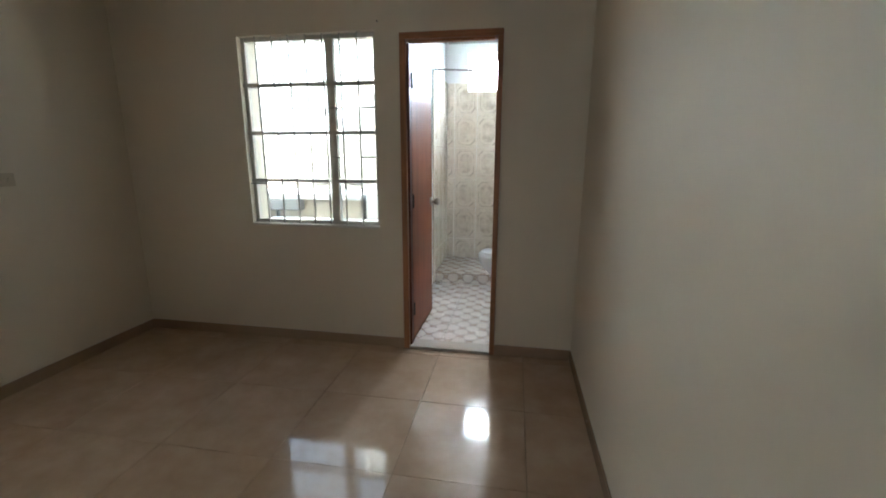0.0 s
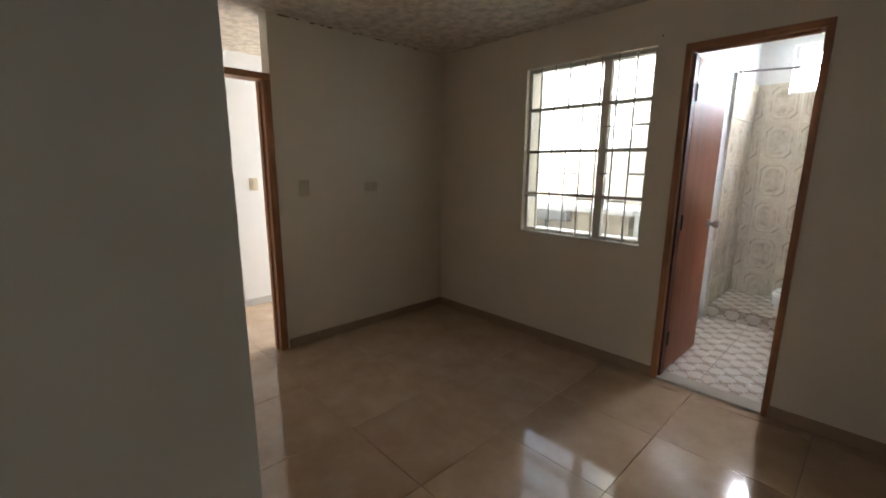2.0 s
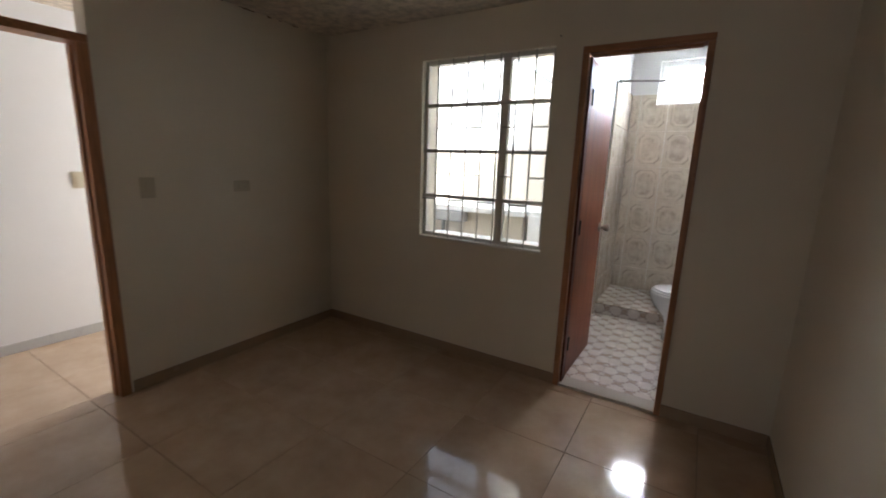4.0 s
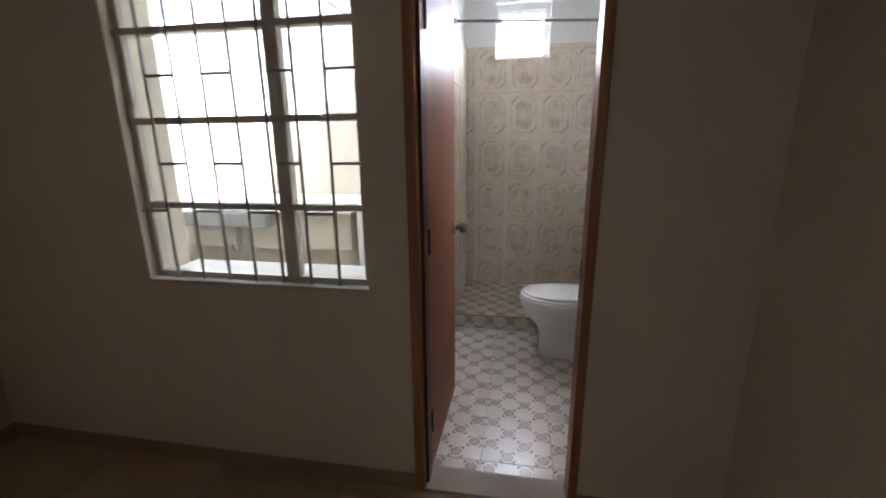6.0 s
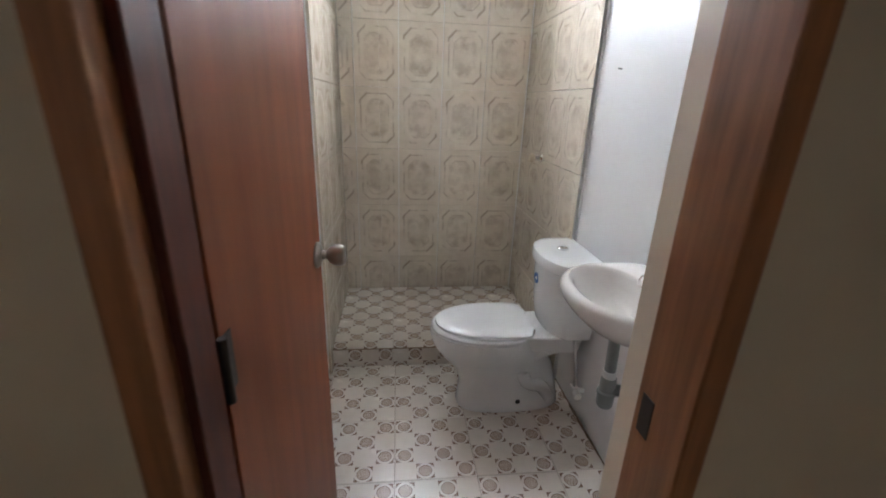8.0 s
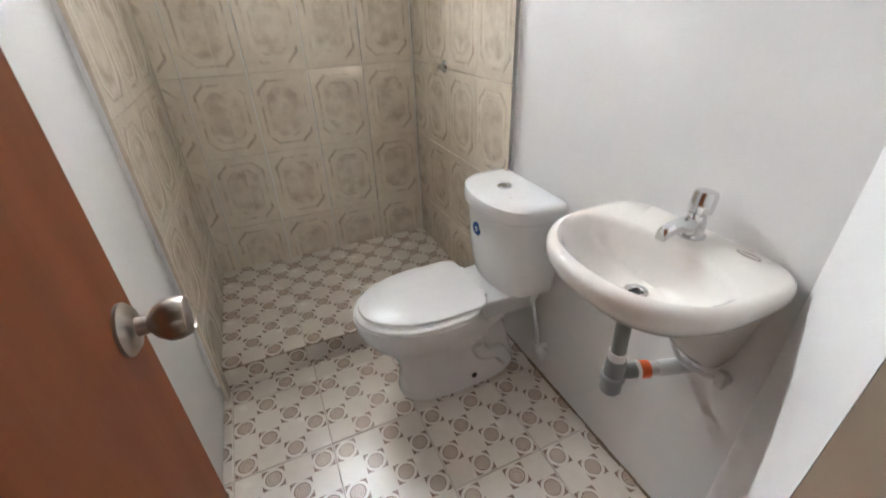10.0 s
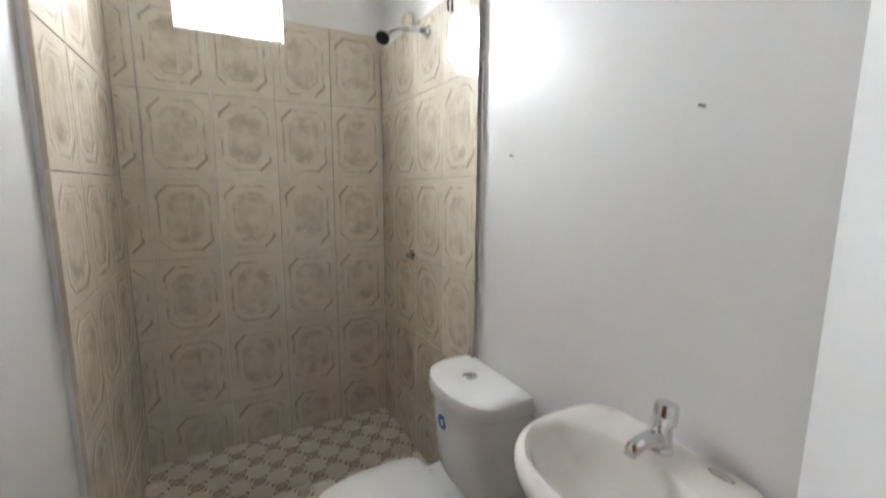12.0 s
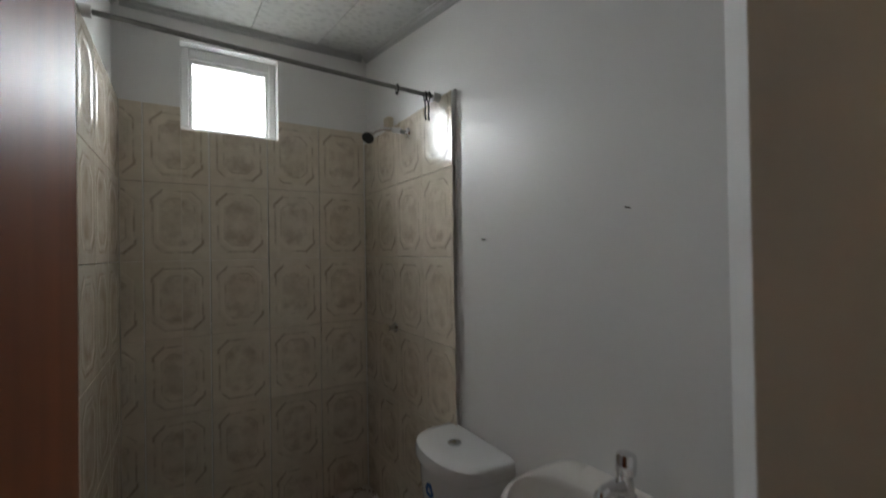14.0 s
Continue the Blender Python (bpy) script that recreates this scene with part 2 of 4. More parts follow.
BARSTEEL = plain("cream painted bar", (0.52, 0.49, 0.43), 0.42, wear=0.3)
CHROME = plain("chrome", (0.75, 0.75, 0.76), 0.10, 1.0, 0.1)
SATIN = plain("satin nickel", (0.40, 0.365, 0.33), 0.30, 1.0, 0.2)
DARKSTEEL = plain("dark steel", (0.10, 0.09, 0.08), 0.45, 0.8, 0.3)
GALV = plain("galvanised tube", (0.30, 0.29, 0.275), 0.35, 0.9, 0.4)
CERAMIC = plain("white vitreous china", (0.84, 0.84, 0.83), 0.09, wear=0.05)
CREAMCERAMIC = plain("cream vitreous china", (0.78, 0.74, 0.69), 0.10, wear=0.05)
SEATPLASTIC = plain("white toilet seat plastic", (0.85, 0.85, 0.84), 0.22, wear=0.05)
GREYPVC = plain("grey pvc pipe", (0.27, 0.29, 0.28), 0.4)
LIGHTPVC = plain("pale grey pvc pipe", (0.66, 0.67, 0.66), 0.4)
WHITEPVC = plain("white pvc", (0.80, 0.80, 0.78), 0.35)
GREYTRIM = plain("grey plastic moulding", (0.48, 0.49, 0.48), 0.35)
ORANGE = plain("orange plastic nut", (0.75, 0.13, 0.03), 0.4)
BLACK = plain("black rubber", (0.02, 0.02, 0.02), 0.5)
BLUE = plain("blue paper sticker", (0.02, 0.10, 0.33), 0.4)
IVORY = plain("ivory switch plastic", (0.60, 0.53, 0.39), 0.4)
GLASS = thin_glass("window glass")
FROST = glass("hazy window glass", 0.25)
BARE = plain("bare brown plaster", (0.25, 0.175, 0.11), 0.9, wear=0.6)
HALLSKIRT = plain("grey ceramic skirting", (0.55, 0.54, 0.52), 0.3)
SKIRT = plain("brown ceramic skirting", (0.40, 0.29, 0.195), 0.25, wear=0.3)
GREYSINK = plain("grey granite sink", (0.35, 0.35, 0.34), 0.4, wear=0.5)


# ---- mesh helpers ----
def box(bm, x0, x1, y0, y1, z0, z1):
    m = Matrix.Translation(((x0 + x1) / 2, (y0 + y1) / 2, (z0 + z1) / 2)) @ Matrix.Diagonal((x1 - x0, y1 - y0, z1 - z0, 1))
    return bmesh.ops.create_cube(bm, size=1, matrix=m)["verts"]


def soft_box(bm, x0, x1, y0, y1, z0, z1, r=0.004, seg=2):
    verts = box(bm, x0, x1, y0, y1, z0, z1)
    edges = list({e for v in verts for e in v.link_edges})
    bmesh.ops.bevel(bm, geom=edges, offset=r, segments=seg, affect="EDGES", profile=0.5)


def tube(bm, a, b, r, r2=None, seg=20):
    a, b = Vector(a), Vector(b)
    m = Matrix.Translation((a + b) / 2) @ (b - a).to_track_quat("Z", "Y").to_matrix().to_4x4()
    bmesh.ops.create_cone(bm, cap_ends=True, segments=seg, radius1=r, radius2=r if r2 is None else r2, depth=(b - a).length, matrix=m)


def loft(bm, rings, cap=True):
    """Skin a list of rings that have the same number of points."""
    rows = [[bm.verts.new(p) for p in ring] for ring in rings]
    n = len(rows[0])
    for lower, upper in zip(rows, rows[1:]):
        for i in range(n):
            bm.faces.new((lower[i], lower[(i + 1) % n], upper[(i + 1) % n], upper[i]))
    if cap:
        bm.faces.new(list(reversed(rows[0])))
        bm.faces.new(rows[-1])
    bmesh.ops.recalc_face_normals(bm, faces=bm.faces)


def lathe(bm, profile, m=None, seg=28):
    """Turn (radius, height) pairs about z, then place them by m."""
    m = m or Matrix()
    loft(bm, [[m @ Vector((max(r, 1e-4) * math.cos(2 * math.pi * i / seg), max(r, 1e-4) * math.sin(2 * math.pi * i / seg), h)) for i in range(seg)] for r, h in profile])


def sweep(bm, points, r, seg=12):
    """A round pipe along points."""
    pts = [Vector(p) for p in points]
    rings = []
    for i, p in enumerate(pts):
        d = (pts[min(i + 1, len(pts) - 1)] - pts[max(i - 1, 0)]).normalized()
        q = d.to_track_quat("Z", "Y")
        rings.append([p + q @ Vector((r * math.cos(2 * math.pi * k / seg), r * math.sin(2 * math.pi * k / seg), 0)) for k in range(seg)])
    loft(bm, rings)


def bend(points, steps=8):
    """A smooth curve through a few points."""
    pts = [Vector(p) for p in points]
    out = []
    for i in range(len(pts) - 1):
        p0, p1, p2, p3 = pts[max(i - 1, 0)], pts[i], pts[i + 1], pts[min(i + 2, len(pts) - 1)]
        for s in range(steps):
            t = s / steps
            out.append(0.5 * ((2 * p1) + (p2 - p0) * t + (2 * p0 - 5 * p1 + 4 * p2 - p3) * t * t + (3 * p1 - p0 - 3 * p2 + p3) * t ** 3))
    return out + [pts[-1]]


def solid(name, bm, material, smooth=False):
    me = bpy.data.meshes.new(name)
    bm.normal_update()
    bm.to_mesh(me)
    bm.free()
    me.materials.append(material)
    if smooth:
        me.shade_smooth()
        me.set_sharp_from_angle(angle=radians(38))
    return me


def part(name, bm, material, parent, label="", smooth=False):
    ob = new(name, solid(name, bm, material, smooth))
    if parent is not None:
        ob.parent = parent
        ob.matrix_parent_inverse = parent.matrix_basis.inverted()
    return tagged(ob, label)


def thing(name, label, category, at=(0, 0, 0), group=""):
    ob = new(name)
    ob.location = at
    ob.empty_display_size = 0.1
    return tagged(ob, label, category, group)


def structure(name, bm, material, label="", category="", smooth=False):
    ob = new(name, solid(name, bm, material, smooth))
    return tagged(ob, label, category, kind="structure")


def boxes(*dims):
    bm = bmesh.new()
    for d in dims:
        box(bm, *d)
    return bm

# ---- the plan ----
XL, XR = -1.684, 1.405            # bedroom walls
YN, YD, YI = 0.98, 3.47, 3.685    # near wall, door wall and its bathroom face
ZC = 2.28                         # bedroom ceiling
BL, BR, YB = 0.205, 1.35, 5.725   # bathroom walls
WX0, WX1, WZ0, WZ1 = -0.765, 0.145, 0.835, 2.025   # bedroom window
DX0, DX1, DZ = 0.300, 0.914, 2.000                 # bathroom door frame, outside
RX = 0.945                                         # plaster reveal behind the strike jamb
QX0, QX1, QZ0, QZ1 = 0.453, 0.872, 1.982, 2.388    # bathroom window


def ceil_z(y):
    return 2.334 + 0.144 * (y - 4.475)


TOP = 2.75
structure("wall_north", boxes(
    (XL - 0.12, WX0, YD, YI, -0.1, TOP), (WX0, WX1, YD, YI, -0.1, WZ0), (WX0, WX1, YD, YI, WZ1, TOP),
    (WX1, 0.268, YD, YI, -0.1, TOP), (0.268, DX0, YD, 3.553, -0.1, DZ), (0.268, DX0, YD, YI, DZ, TOP), (DX0, DX1, YD, YI, DZ, TOP), (DX1, RX, 3.553, YI, DZ, TOP),
    (DX1, RX, YD, 3.553, -0.1, TOP), (RX, XR + 0.12, YD, YI, -0.1, TOP)), WALL,
    "cream painted plaster wall with window and door openings", "wall")
structure("wall_east", boxes((XR, XR + 0.12, -1.6, YD, -0.1, TOP)), WALL, "cream painted plaster wall, bare and slightly uneven", "wall")
structure("wall_west", boxes((XL - 0.12, XL, 1.935, YD, -0.1, TOP)), WALL, "cream painted plaster wall with switch and socket", "wall")
structure("wall_south", boxes((XL - 0.12, -0.44, YN - 0.12, YN, -0.1, TOP), (-0.44, 0.33, YN - 0.12, YN, 2.0, TOP), (0.33, 0.38, YN - 0.12, YN, -0.1, TOP)), WALL,
          "cream plaster wall beside the corridor", "wall")
structure("wall_corridor", boxes((0.38, 0.50, -1.6, YN, -0.1, TOP)), GREYWALL, "corridor wall with its shade mixed into the paint", "wall")
# unseen end wall; its opening is made up for the fill lamp
structure("wall_corridor_end", boxes((0.38, 0.63, -1.72, -1.6, -0.1, TOP), (1.27, XR + 0.12, -1.72, -1.6, -0.1, TOP), (0.63, 1.27, -1.72, -1.6, -0.1, 0.98), (0.63, 1.27, -1.72, -1.6, 2.02, TOP)), GREYWALL, "plain corridor end wall with added window opening", "wall")
# invented wall outside: stops sun from entering the corridor opening
structure("wall_neighbour", boxes((-1.5, 6.0, -3.2, -3.0, -0.3, 5.0)), PATIO, "added unseen wall that blocks the sun", "wall")
structure("ceiling", boxes((XL - 1.4, XR + 0.12, -1.72, YD, ZC, ZC + 0.1)), CEIL, "rough brownish stucco ceiling", "ceiling")

# hall beyond the western opening
structure("wall_hall_far", boxes((-2.97, -2.85, 0.2, 4.6, -0.1, TOP)), HALLWALL, "bright white painted hall wall", "wall")
structure("wall_hall_south", boxes((-2.97, XL - 0.12, 0.2, 0.32, -0.1, TOP), (XL - 0.12, XL, 0.2, 1.06, -0.1, TOP)), HALLWALL, "white hall wall", "wall")
# unseen wall, given an invented opening for the hall's added lamp
structure("wall_hall_north", boxes((-2.97, -2.77, 4.48, 4.6, -0.1, TOP), (-1.87, -1.68, 4.48, 4.6, -0.1, TOP), (-2.77, -1.87, 4.48, 4.6, 2.25, TOP), (-2.77, -1.87, 4.48, 4.6, -0.1, 0.65),
          (XL - 0.12, XL, YI, 4.6, -0.1, TOP)), HALLWALL, "white hall wall with added window opening", "wall")
structure("ceiling_hall", boxes((-2.97, XL, YD, 4.6, ZC, ZC + 0.1)), CEIL, "rough stucco ceiling of the hall", "ceiling")

# bathroom shell
bm = boxes((BL - 0.12, BL, YI, YB + 0.15, -0.1, TOP))
structure("wall_bath_west", bm, BATHWALL, "white enamelled bathroom wall", "wall")
structure("wall_bath_east", boxes((BR, BR + 0.12, YI, YB + 0.15, -0.1, TOP)), BATHWALL, "white enamelled bathroom wall with two nails", "wall")
structure("wall_bath_north", boxes((BL, QX0, YB, YB + 0.15, -0.1, TOP), (QX1, BR, YB, YB + 0.15, -0.1, TOP), (QX0, QX1, YB, YB + 0.15, -0.1, QZ0), (QX0, QX1, YB, YB + 0.15, QZ1, TOP)), BATHWALL,
          "white bathroom end wall with small high window", "wall")
bm = bmesh.new()
loft(bm, [[(RX + 0.001, YI + 0.001, z), (BR - 0.001, YI + 0.001, z), (BR - 0.001, 3.885, z)] for z in (-0.05, TOP)])
structure("wall_bath_splay", bm, BATHWALL, "white splayed wall between door and basin", "wall")
bm = bmesh.new()
for i in range(4):
    x0, x1 = max(BL, 0.11 + 0.32 * i), min(BR, 0.11 + 0.32 * (i + 1) - 0.004)
    loft(bm, [[(x0, y, ceil_z(y)), (x1, y, ceil_z(y)), (x1, y, ceil_z(y) + 0.01), (x0, y, ceil_z(y) + 0.01)] for y in (YI, YB)])
loft(bm, [[(BL, y, ceil_z(y) + 0.006), (BR, y, ceil_z(y) + 0.006), (BR, y, ceil_z(y) + 0.03), (BL, y, ceil_z(y) + 0.03)] for y in (YI, YB)])
structure("ceiling_bath", bm, PANEL, "glossy flaked plastic ceiling panels", "ceiling")


def cornice(name, a, b, inward):
    """A stepped plastic moulding from a to b, its steps towards inward."""
    a, b, w = Vector(a), Vector(b), Vector(inward)
    bm = bmesh.new()
    prof = [(0.0, 0.0), (0.0, -0.032), (0.006, -0.032), (0.010, -0.020), (0.018, -0.016), (0.022, -0.006), (0.032, -0.004), (0.032, 0.0)]
    loft(bm, [[p + w * u + Vector((0, 0, v)) for u, v in prof] for p in (a, b)])
    structure(name, bm, GREYTRIM, "grey-white plastic ceiling moulding", "moulding")


cornice("trim_1", (BL, YI, ceil_z(YI)), (BL, YB, ceil_z(YB)), (1, 0, 0))
cornice("trim_2", (BR, 3.89, ceil_z(3.89)), (BR, YB, ceil_z(YB)), (-1, 0, 0))
cornice("trim_3", (BL + 0.03, YB, ceil_z(YB)), (BR - 0.03, YB, ceil_z(YB)), (0, -1, 0))

# floors: cement beds under the tiles
structure("floor", boxes((-2.97, XR + 0.12, -1.72, YD + 0.02, -0.12, -0.006), (-2.97, XL, YD + 0.02, 4.6, -0.12, -0.006)), GROUT, "polished beige tile floor, reflecting the window", "floor")
structure("floor_bath", boxes((BL, BR, YD + 0.02, YB, -0.12, 0.006)), GROUT, "rosette printed bathroom floor", "floor")
structure("shower_platform", boxes((BL, BR, 4.981, YB, 0.006, 0.114)), PALEGROUT, "low tiled shower platform", "platform")
structure("threshold", boxes((DX0 + 0.037, DX1 - 0.033, YD - 0.012, YD + 0.112, -0.005, 0.016)), PALEGROUT, "pale worn door threshold", "threshold")

bm = bmesh.new()
random.seed(12)
y = 3.89
while y < 4.96:
    step = random.uniform(0.02, 0.06)
    box(bm, BR - random.uniform(0.004, 0.012), BR - 0.0005, y, y + step - 0.001, 0.0121, 0.0121 + random.uniform(0.002, 0.006))
    y += step
structure("trim_6", bm, BARE, "dark crumbled joint along the wall foot", "joint")

# tile skirting
for i, d in enumerate(((XL + 0.009, DX0, YD - 0.009, YD, 0, 0.07), (DX1, XR - 0.009, YD - 0.009, YD, 0, 0.07), (XL, XL + 0.009, 1.945, YD, 0, 0.07),
                       (XR - 0.009, XR, -1.6, YD, 0, 0.07), (-2.85, -2.841, 0.32, 4.48, 0, 0.07), (0.5, 0.509, -1.6, YN, 0, 0.07))):
    bm = bmesh.new()
    soft_box(bm, *d, r=0.003, seg=1)
    structure("baseboard_%d" % (i + 1), bm, SKIRT if i != 4 else HALLSKIRT, "beige tile skirting", "skirting")


# ---- doors ----
def bath_door_frame():
    """Two jambs and a head, a little proud of the bedroom wall; bare plaster reveals behind."""
    t = thing("door_frame", "raw orange pine door frame of the bathroom", "door frame", (DX0, YD, 0))
    y0, y1 = YD - 0.016, 3.553
    bm = bmesh.new()
    soft_box(bm, DX0, DX0 + 0.036, y0, y1, 0.0, DZ - 0.036, 0.003)
    jamb = part("jamb", bm, JAMBWOOD, t)
    # added strip, coloured as the shaded hinge edge of the leaf
    bm = bmesh.new()
    soft_box(bm, DX0 + 0.036, DX0 + 0.049, y0 + 0.034, y1 - 0.004, 0.0, DZ - 0.05, 0.002)
    part("door_stop", bm, SHADEWOOD, jamb, "dark red strip for the shaded hinge edge")
    bm = bmesh.new()
    soft_box(bm, DX1 - 0.032, DX1, y0, y1, 0.0, DZ - 0.036, 0.003)
    jamb = part("jamb", bm, JAMBWOOD, t)
    bm = bmesh.new()
    soft_box(bm, DX0, DX1, y0, y1, DZ - 0.036, DZ, 0.003)
    soft_box(bm, DX0 + 0.05, DX1 - 0.05, y0 + 0.03, y1 - 0.038, DZ - 0.05, DZ - 0.036, 0.002)
    part("head", bm, HEADWOOD, t)
    bm = bmesh.new()
    soft_box(bm, DX1 - 0.034, DX1 - 0.0315, 3.515, 3.540, 0.90, 0.96, 0.001, 1)
    part("strike_plate", bm, DARKSTEEL, jamb, "small dark strike plate")
    return t


def knob(bm, m):
    lathe(bm, [(0.0, 0), (0.033, 0), (0.033, 0.004), (0.026, 0.011), (0.012, 0.014), (0.011, 0.026), (0.020, 0.034), (0.0265, 0.045), (0.0275, 0.056), (0.024, 0.068), (0.018, 0.072), (0.017, 0.069), (0.0, 0.069)], m)


def bath_door():
    t = thing("bathroom_door", "open varnished reddish wooden door with round knob", "door", (0.346, 3.562, 0))
    bm = bmesh.new()
    soft_box(bm, 0.311, 0.346, 3.562, 4.162, 0.022, 1.945, 0.002)
    leaf = part("leaf", bm, DOORWOOD, t)
    for s, x in ((1, 0.346), (-1, 0.311)):
        bm = bmesh.new()
        knob(bm, pose(x, 4.112, 0.945, 0, 90 * s, 0))
        part("knob", bm, SATIN, leaf, "satin metal round knob", True)
    bm = bmesh.new()
    soft_box(bm, 0.318, 0.339, 4.1615, 4.164, 0.915, 0.975, 0.001, 1)
    part("latch_plate", bm, SATIN, leaf, "metal latch plate")
    for z in (0.25, 1.0, 1.75):
        bm = bmesh.new()
        tube(bm, (0.351, 3.559, z - 0.045), (0.351, 3.559, z + 0.045), 0.006)
        box(bm, 0.346, 0.3475, 3.562, 3.592, z - 0.04, z + 0.04)
        part("hinge", bm, DARKSTEEL, t, "dull steel butt hinge", True)
    t.rotation_euler.z = radians(-0.9)
    return t


def hall_frame():
    t = thing("door_frame", "orange pine door frame with open transom above", "door frame", (XL, 1.9, 0))
    for y0, y1 in ((1.880, 1.932), (1.062, 1.112)):
        bm = bmesh.new()
        soft_box(bm, XL - 0.11, XL + 0.012, y0, y1, 0.0, 1.865, 0.003)
        soft_box(bm, XL - 0.07, XL - 0.03, y0 - 0.012 if y0 > 1.5 else y1, y0 if y0 > 1.5 else y1 + 0.012, 0.0, 1.85, 0.002)
        part("jamb", bm, JAMBWOOD, t)
    bm = bmesh.new()
    soft_box(bm, XL - 0.11, XL + 0.012, 1.062, 1.932, 1.865, 1.905, 0.003)
    part("head", bm, HEADWOOD, t)
    return t


def south_door():
    t = thing("bedroom_door", "closed wooden door beside the corridor corner", "door", (-0.05, YN, 0))
    bm = bmesh.new()
    soft_box(bm, -0.438, 0.328, YN - 0.05, YN - 0.004, 0.002, 1.998, 0.002)
    leaf = part("leaf", bm, DOORWOOD, t)
    bm = bmesh.new()
    lathe(bm, [(0.0, 0), (0.018, 0), (0.018, 0.004), (0.005, 0.007), (0.005, 0.042), (0.008, 0.046), (0.010, 0.055), (0.008, 0.064), (0.0, 0.066)], pose(0.29, YN - 0.004, 1.105, -90, 0, 0))
    part("knob", bm, DARKSTEEL, leaf, "dark metal knob", True)


bath_door_frame()
bath_door()
hall_frame()
south_door()


# ---- bedroom window ----
def bedroom_window():
    y0, y1 = 3.508, 3.545
    w = structure("window_1", boxes((WX0, WX1, y0, y1, WZ0, WZ0 + 0.028)), STEEL, "cream steel window with four rows of panes", "window")
    bars = [("window_frame", (WX0, WX0 + 0.026, y0, y1, WZ0 + 0.028, WZ1)), ("window_frame", (WX1 - 0.026, WX1, y0, y1, WZ0 + 0.028, WZ1)),
            ("window_frame", (WX0 + 0.026, WX1 - 0.026, y0, y1, WZ1 - 0.028, WZ1)), ("mullion", (-0.192, -0.138, y0 - 0.004, y1, WZ0 + 0.028, WZ1 - 0.028))]
    for z in (1.128, 1.437, 1.737):
        bars.append(("transom", (WX0 + 0.026, -0.192, y0, y1, z - 0.012, z + 0.012)))
        bars.append(("transom", (-0.138, WX1 - 0.026, y0, y1, z - 0.012, z + 0.012)))
    for name, d in bars:
        bm = bmesh.new()
        soft_box(bm, *d, r=0.003, seg=1)
        part(name, bm, STEEL, w)
    zs = (WZ0 + 0.028, 1.116, 1.140, 1.425, 1.449, 1.725, 1.749, WZ1 - 0.028)
    for x0, x1 in ((WX0 + 0.026, -0.192), (-0.138, WX1 - 0.026)):
        for k in range(0, 8, 2):
            pane = part("pane", boxes((x0, x1, 3.524, 3.528, zs[k], zs[k + 1])), GLASS, w)
            pane.visible_shadow = False
    bm = bmesh.new()
    soft_box(bm, WX0, WX1, y1, 3.73, WZ0 - 0.03, WZ0 + 0.012, 0.004)
    part("outer_sill", bm, PATIOWHITE, w, "white outer sill in daylight")
    # small lever catch on the mullion
    bm = bmesh.new()
    soft_box(bm, -0.176, -0.156, y0 - 0.016, y0 - 0.004, 1.50, 1.56, 0.003)
    tube(bm, (-0.166, y0 - 0.022, 1.55), (-0.166, y0 - 0.022, 1.48), 0.005)
    part("catch", bm, STEEL, w, "", True)
    bm = bmesh.new()
    soft_box(bm, WX0, WX1, YD - 0.004, y0, WZ0 - 0.012, WZ0 + 0.006, 0.004)
    part("window_sill", bm, STEEL, w, "cream painted sill")


def grille():
    t = thing("window_grille", "cream painted steel security bars over the window", "grille", (-0.31, 3.50, WZ0))
    xs = [-0.765 + 0.113 * k for k in range(1, 8)]
    y = 3.492

    def bar(name, a, b):
        bm = bmesh.new()
        tube(bm, a, b, 0.0055, seg=10)
        part(name, bm, BARSTEEL, t, "", True)

    for x in xs:
        bar("bar", (x, y, WZ0 + 0.006), (x, y, WZ1))
    for z in (1.128, 1.437, 1.737):
        bm = bmesh.new()
        soft_box(bm, WX0, WX1, y + 0.006, y + 0.012, z - 0.011, z + 0.011, 0.001, 1)
        part("flat_bar", bm, STEEL, t)
    for z in (1.284, 1.588):
        for k in (0, 2, 4, 6):
            x0, x1 = (xs[k], xs[k + 1]) if k < 6 else (xs[6], WX1)
            if k == 4:
                x0, x1 = -0.165, xs[5]
            bar("rung", (x0, y, z), (x1, y, z))
    for x0, x1 in ((WX0, xs[0]), (xs[1], xs[2]), (xs[3], xs[4]), (xs[5], xs[6])):
        bar("rung", (x0, y, 1.108), (x1, y, 1.108))
    return t


bedroom_window()
grille()


